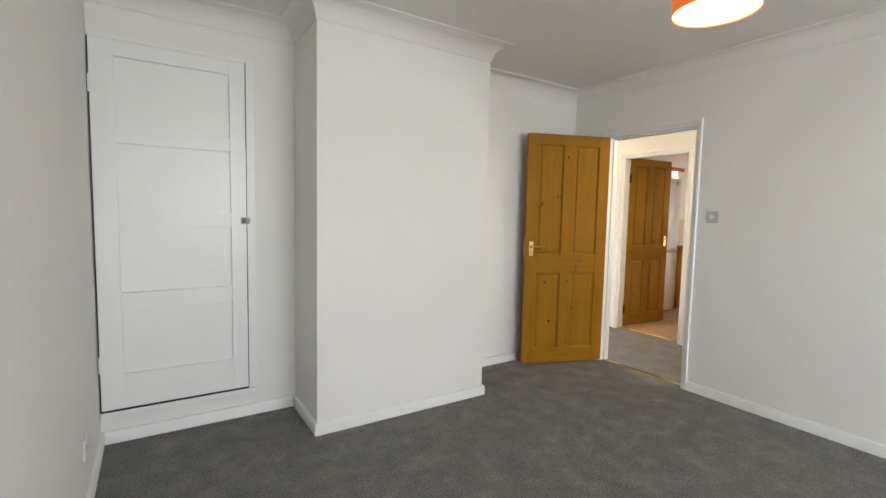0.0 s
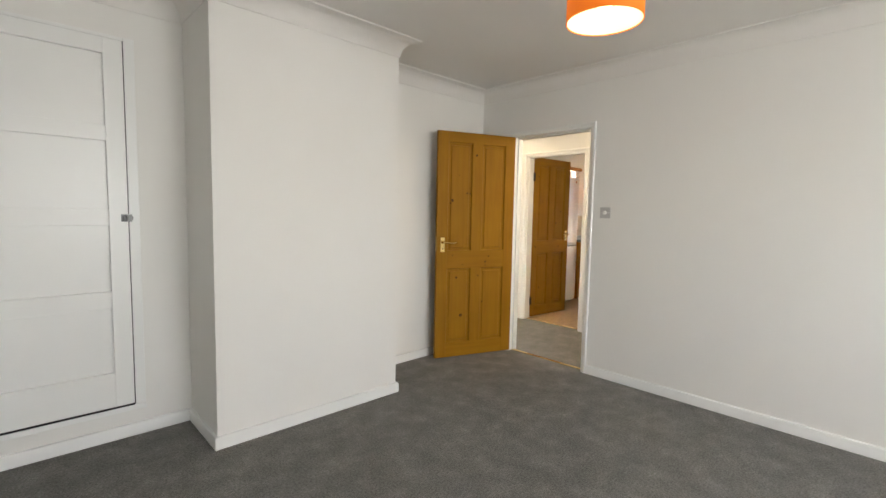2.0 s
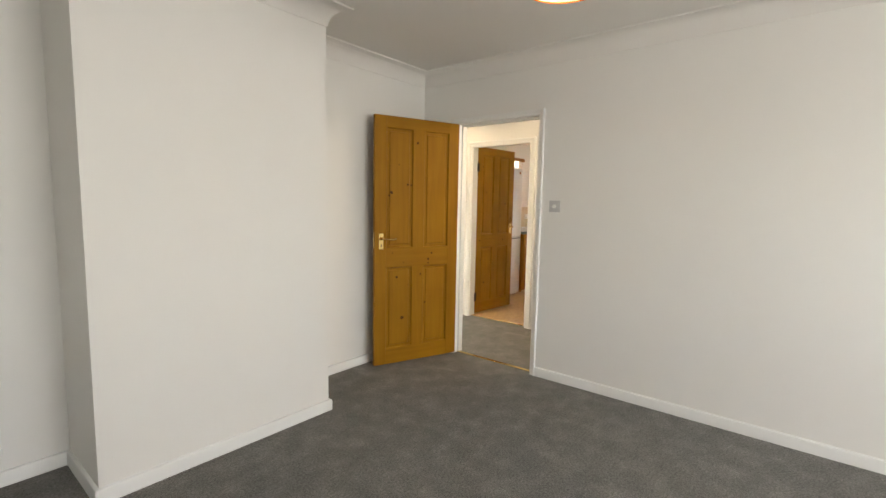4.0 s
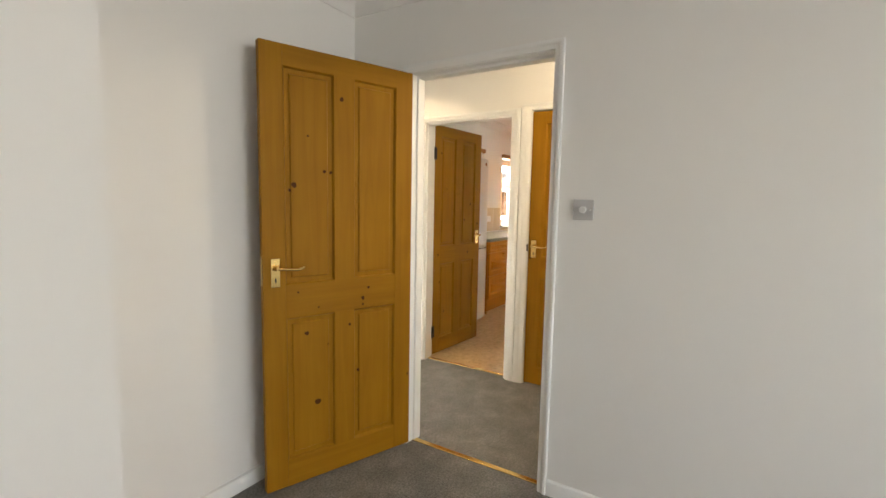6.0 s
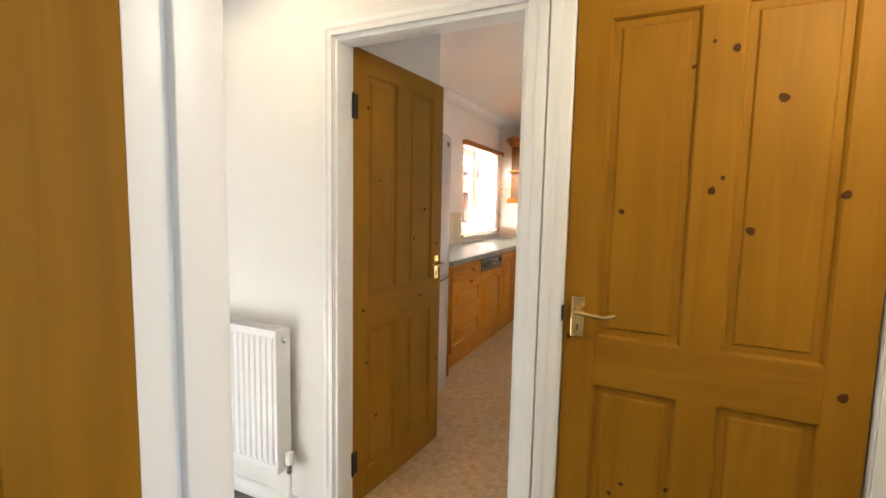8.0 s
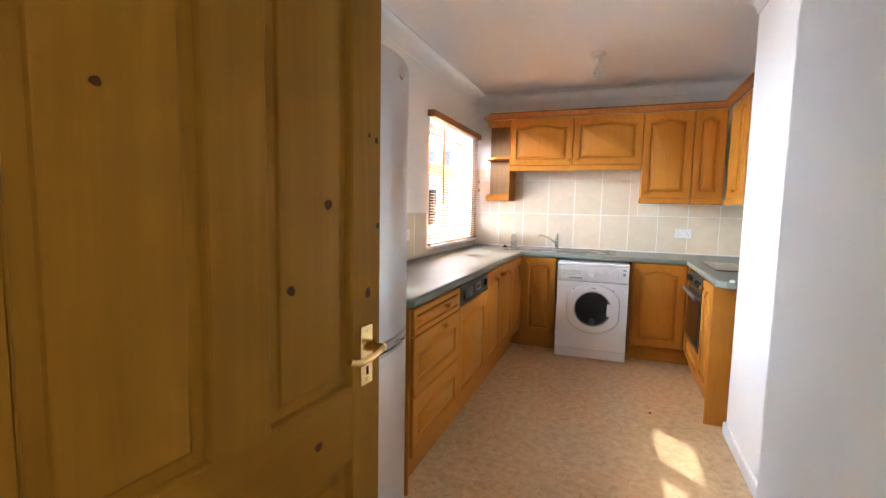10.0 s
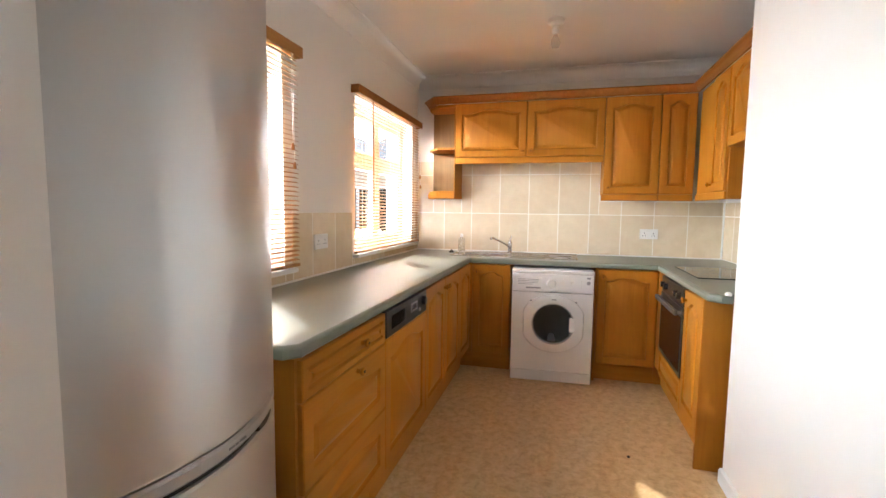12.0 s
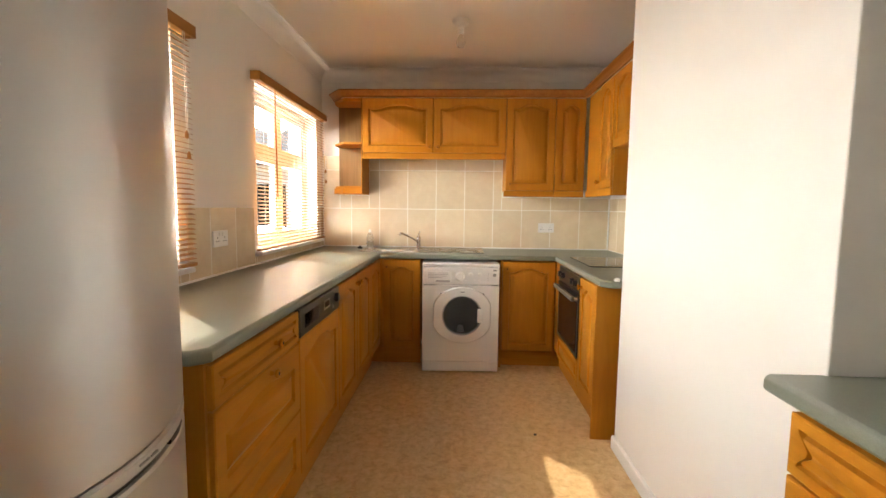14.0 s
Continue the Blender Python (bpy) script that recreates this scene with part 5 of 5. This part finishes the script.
# ---- blinds ----
def blind(x0, x1, wand_x, cord_x):
    b5 = thing("venetian_blind", pose(x0, KY1 - 0.045, 0), "pale pine wooden venetian blind with open slats", "blind", "kitchen blinds")
    w = x1 - x0
    part("valance", made_box(-0.012, w + 0.012, -0.030, -0.018, 2.052, 2.105, bevel=0.002), BLIND, b5)
    part("head_rail", made_box(0.0, w, -0.016, 0.030, 2.062, 2.100), BLIND, b5)
    for x in (-0.012, w + 0.002):
        part("valance_return", made_box(x, x + 0.010, -0.018, 0.030, 2.052, 2.105), BLIND, b5)
    slat = mesh_of("slat", made_box(0.0, w, -0.0112, 0.0112, -0.0009, 0.0009), BLIND)
    z = 1.042
    while z < 2.045:
        again("slat", slat, b5, pose(0, 0.008, z, 17))
        z += 0.0232
    part("bottom_rail", made_box(0.0, w, -0.006, 0.022, 1.006, 1.022, bevel=0.003), BLIND, b5)
    for x in (0.14, w / 2, w - 0.14):
        for y in (-0.006, 0.022):
            part("ladder_cord", tube([(x, y, 1.015), (x, y, 2.065)], 0.0011, 5), PLASTIC, b5)
    part("wand", tube([(wand_x, -0.032, 2.05), (wand_x + 0.01, -0.034, 1.35)], 0.0045, 8), BLIND, b5, "pine tilt wand")
    for dx, zz in ((0.0, 1.62), (0.012, 1.53)):
        cord = part("pull_cord", tube([(cord_x + dx, -0.032, 2.05), (cord_x + dx, -0.033, zz)], 0.0012, 5), PLASTIC, b5)
        part("toggle", lathe([(0.004, zz + 0.002), (0.008, zz - 0.012), (0.009, zz - 0.03), (0.0, zz - 0.034)], 12, "Z", (cord_x + dx, -0.033, 0)), BLIND, cord, smooth=True)


blind(5.66, 6.925, 0.12, 1.17)
blind(7.605, 8.945, 0.20, 1.28)

# ---- outside ----
structure("ground", made_box(-300, 300, -300, 300, -0.45, -0.30), GRASS, "grass and gardens outside the house", "ground")
# Pale paving added to bounce sun up through the kitchen windows.
structure("pavement_bounce", made_box(3.5, 14, KY1 + 0.25, 11.0, -0.31, -0.27), PAVING, "pale concrete patio added outside the kitchen to bounce sunlight in", "pavement")
h = thing("neighbour_house", pose(14.0, 6.3, -0.3), "pale rendered house with a dark slate roof next door", "house")
part("wall", made_box(0, 7, 0, 9, 0, 2.45), RENDERED, h)
part("roof", prism([(-0.35, 2.40), (7.35, 2.40), (7.35, 2.52), (3.5, 5.2), (-0.35, 2.52)], -0.3, 9.3), SLATE, h)
for y in (0.8, 3.4, 6.0):
    wd = part("window", made_box(-0.04, 0.02, y, y + 1.5, 0.9, 2.1), UPVC, h, "white framed window")
    for a, b3 in ((y + 0.08, y + 0.71), (y + 0.79, y + 1.42)):
        part("pane", made_box(-0.055, -0.03, a, b3, 0.98, 2.02), BLACKGLASS, wd)
fence = thing("garden_fence", pose(0.0, 16.0, -0.3), "weathered timber garden fence", "fence")
slab = mesh_of("board", made_box(0.0, 0.145, 0.0, 0.02, 0.0, 1.5), OAK_DARK)
for i in range(90):
    again("board", slab, fence, pose(i * 0.15 + 1.0, 0, 0))

# ---- tiles ----
P, Q, G = 0.2637, 0.354, 0.0055


def tiles(wall_name, place, cells):
    cache = {}
    root = bpy.data.objects[wall_name]
    for a0, a1, z0, z1 in cells:
        if a1 - a0 < 0.012 or z1 - z0 < 0.012:
            continue
        key = (round(a1 - a0, 3), round(z1 - z0, 3))
        if key not in cache:
            cache[key] = mesh_of("tile", made_box(0, a1 - a0 - G, 0, 0.0075, 0, z1 - z0 - G, bevel=0.0015, seg=1), TILE)
        again("tile", cache[key], root, place(a0 + G / 2, z0 + G / 2))


def cells(a0, a1, rows, holes=(), start=None):
    out = []
    s = a0 if start is None else start
    while s < a1:
        p, q = max(a0, s), min(a1, s + P)
        for z0, z1 in rows:
            pieces = [(p, q, z0, z1)]
            for h0, h1, hz0, hz1 in holes:
                nxt = []
                for c0, c1, d0, d1 in pieces:
                    if c1 <= h0 or c0 >= h1 or d1 <= hz0 or d0 >= hz1:
                        nxt.append((c0, c1, d0, d1))
                        continue
                    if c0 < h0:
                        nxt.append((c0, h0, d0, d1))
                    if c1 > h1:
                        nxt.append((h1, c1, d0, d1))
                    if d0 < hz0:
                        nxt.append((max(c0, h0), min(c1, h1), d0, hz0))
                pieces = nxt
            out += pieces
        s += P
    return out


Z0 = 0.922
east = cells(0.010, KY1 - KY0 - 0.010, [(Z0, Z0 + Q), (Z0 + Q, Z0 + 2 * Q), (Z0 + 2 * Q, 1.76)], [(0.165, 0.44, 1.40, 3), (1.67, 2.66, 1.393, 3)])
tiles("wall_kitchen_east", lambda a, z: pose(KX1, KY1 - a, z, 0, 0, -90) @ pose(0, -0.0075, 0), east)
north = cells(5.94, KX1 - 0.010, [(Z0, 1.283)], [(5.66, 6.925, 0.974, 3), (7.62, 8.93, 0.974, 3)], 7.12 - 5 * P)
tiles("wall_kitchen_north", lambda a, z: pose(a, KY1 - 0.0075, z), north)
south = cells(7.235, KX1 - 0.010, [(Z0, Z0 + Q), (Z0 + Q, 1.39)])
tiles("wall_kitchen_south", lambda a, z: pose(a, KY0, z), south)
for nm, c in (("tile_grout_east", (KX1 - 0.0068, KX1 + 0.001, KY0 + 0.002, KY1 - 0.002, Z0, 1.75)), ("tile_grout_north", (5.94, KX1 - 0.0072, KY1 - 0.0068, KY1 + 0.001, Z0, 0.975)), ("tile_grout_south", (7.232, KX1 - 0.0072, KY0 - 0.001, KY0 + 0.0068, Z0, 1.39))):
    structure(nm, made_box(*c), GROUT, "pale grout behind the cream wall tiles", "grout")
for nm, a, b3 in (("tile_grout_mid", 6.93, 7.615), ("tile_grout_corner", 8.935, KX1 - 0.006)):
    structure(nm, made_box(a, b3, KY1 - 0.0068, KY1 + 0.001, 0.9755, 1.283), GROUT, "pale grout behind the cream wall tiles", "grout")
structure("tile_corner_trim", made_box(KX1 - 0.020, KX1 - 0.0085, KY0 + 0.0085, KY0 + 0.020, Z0, 1.39), GLOSS, "white tile trim in the corner", "trim")
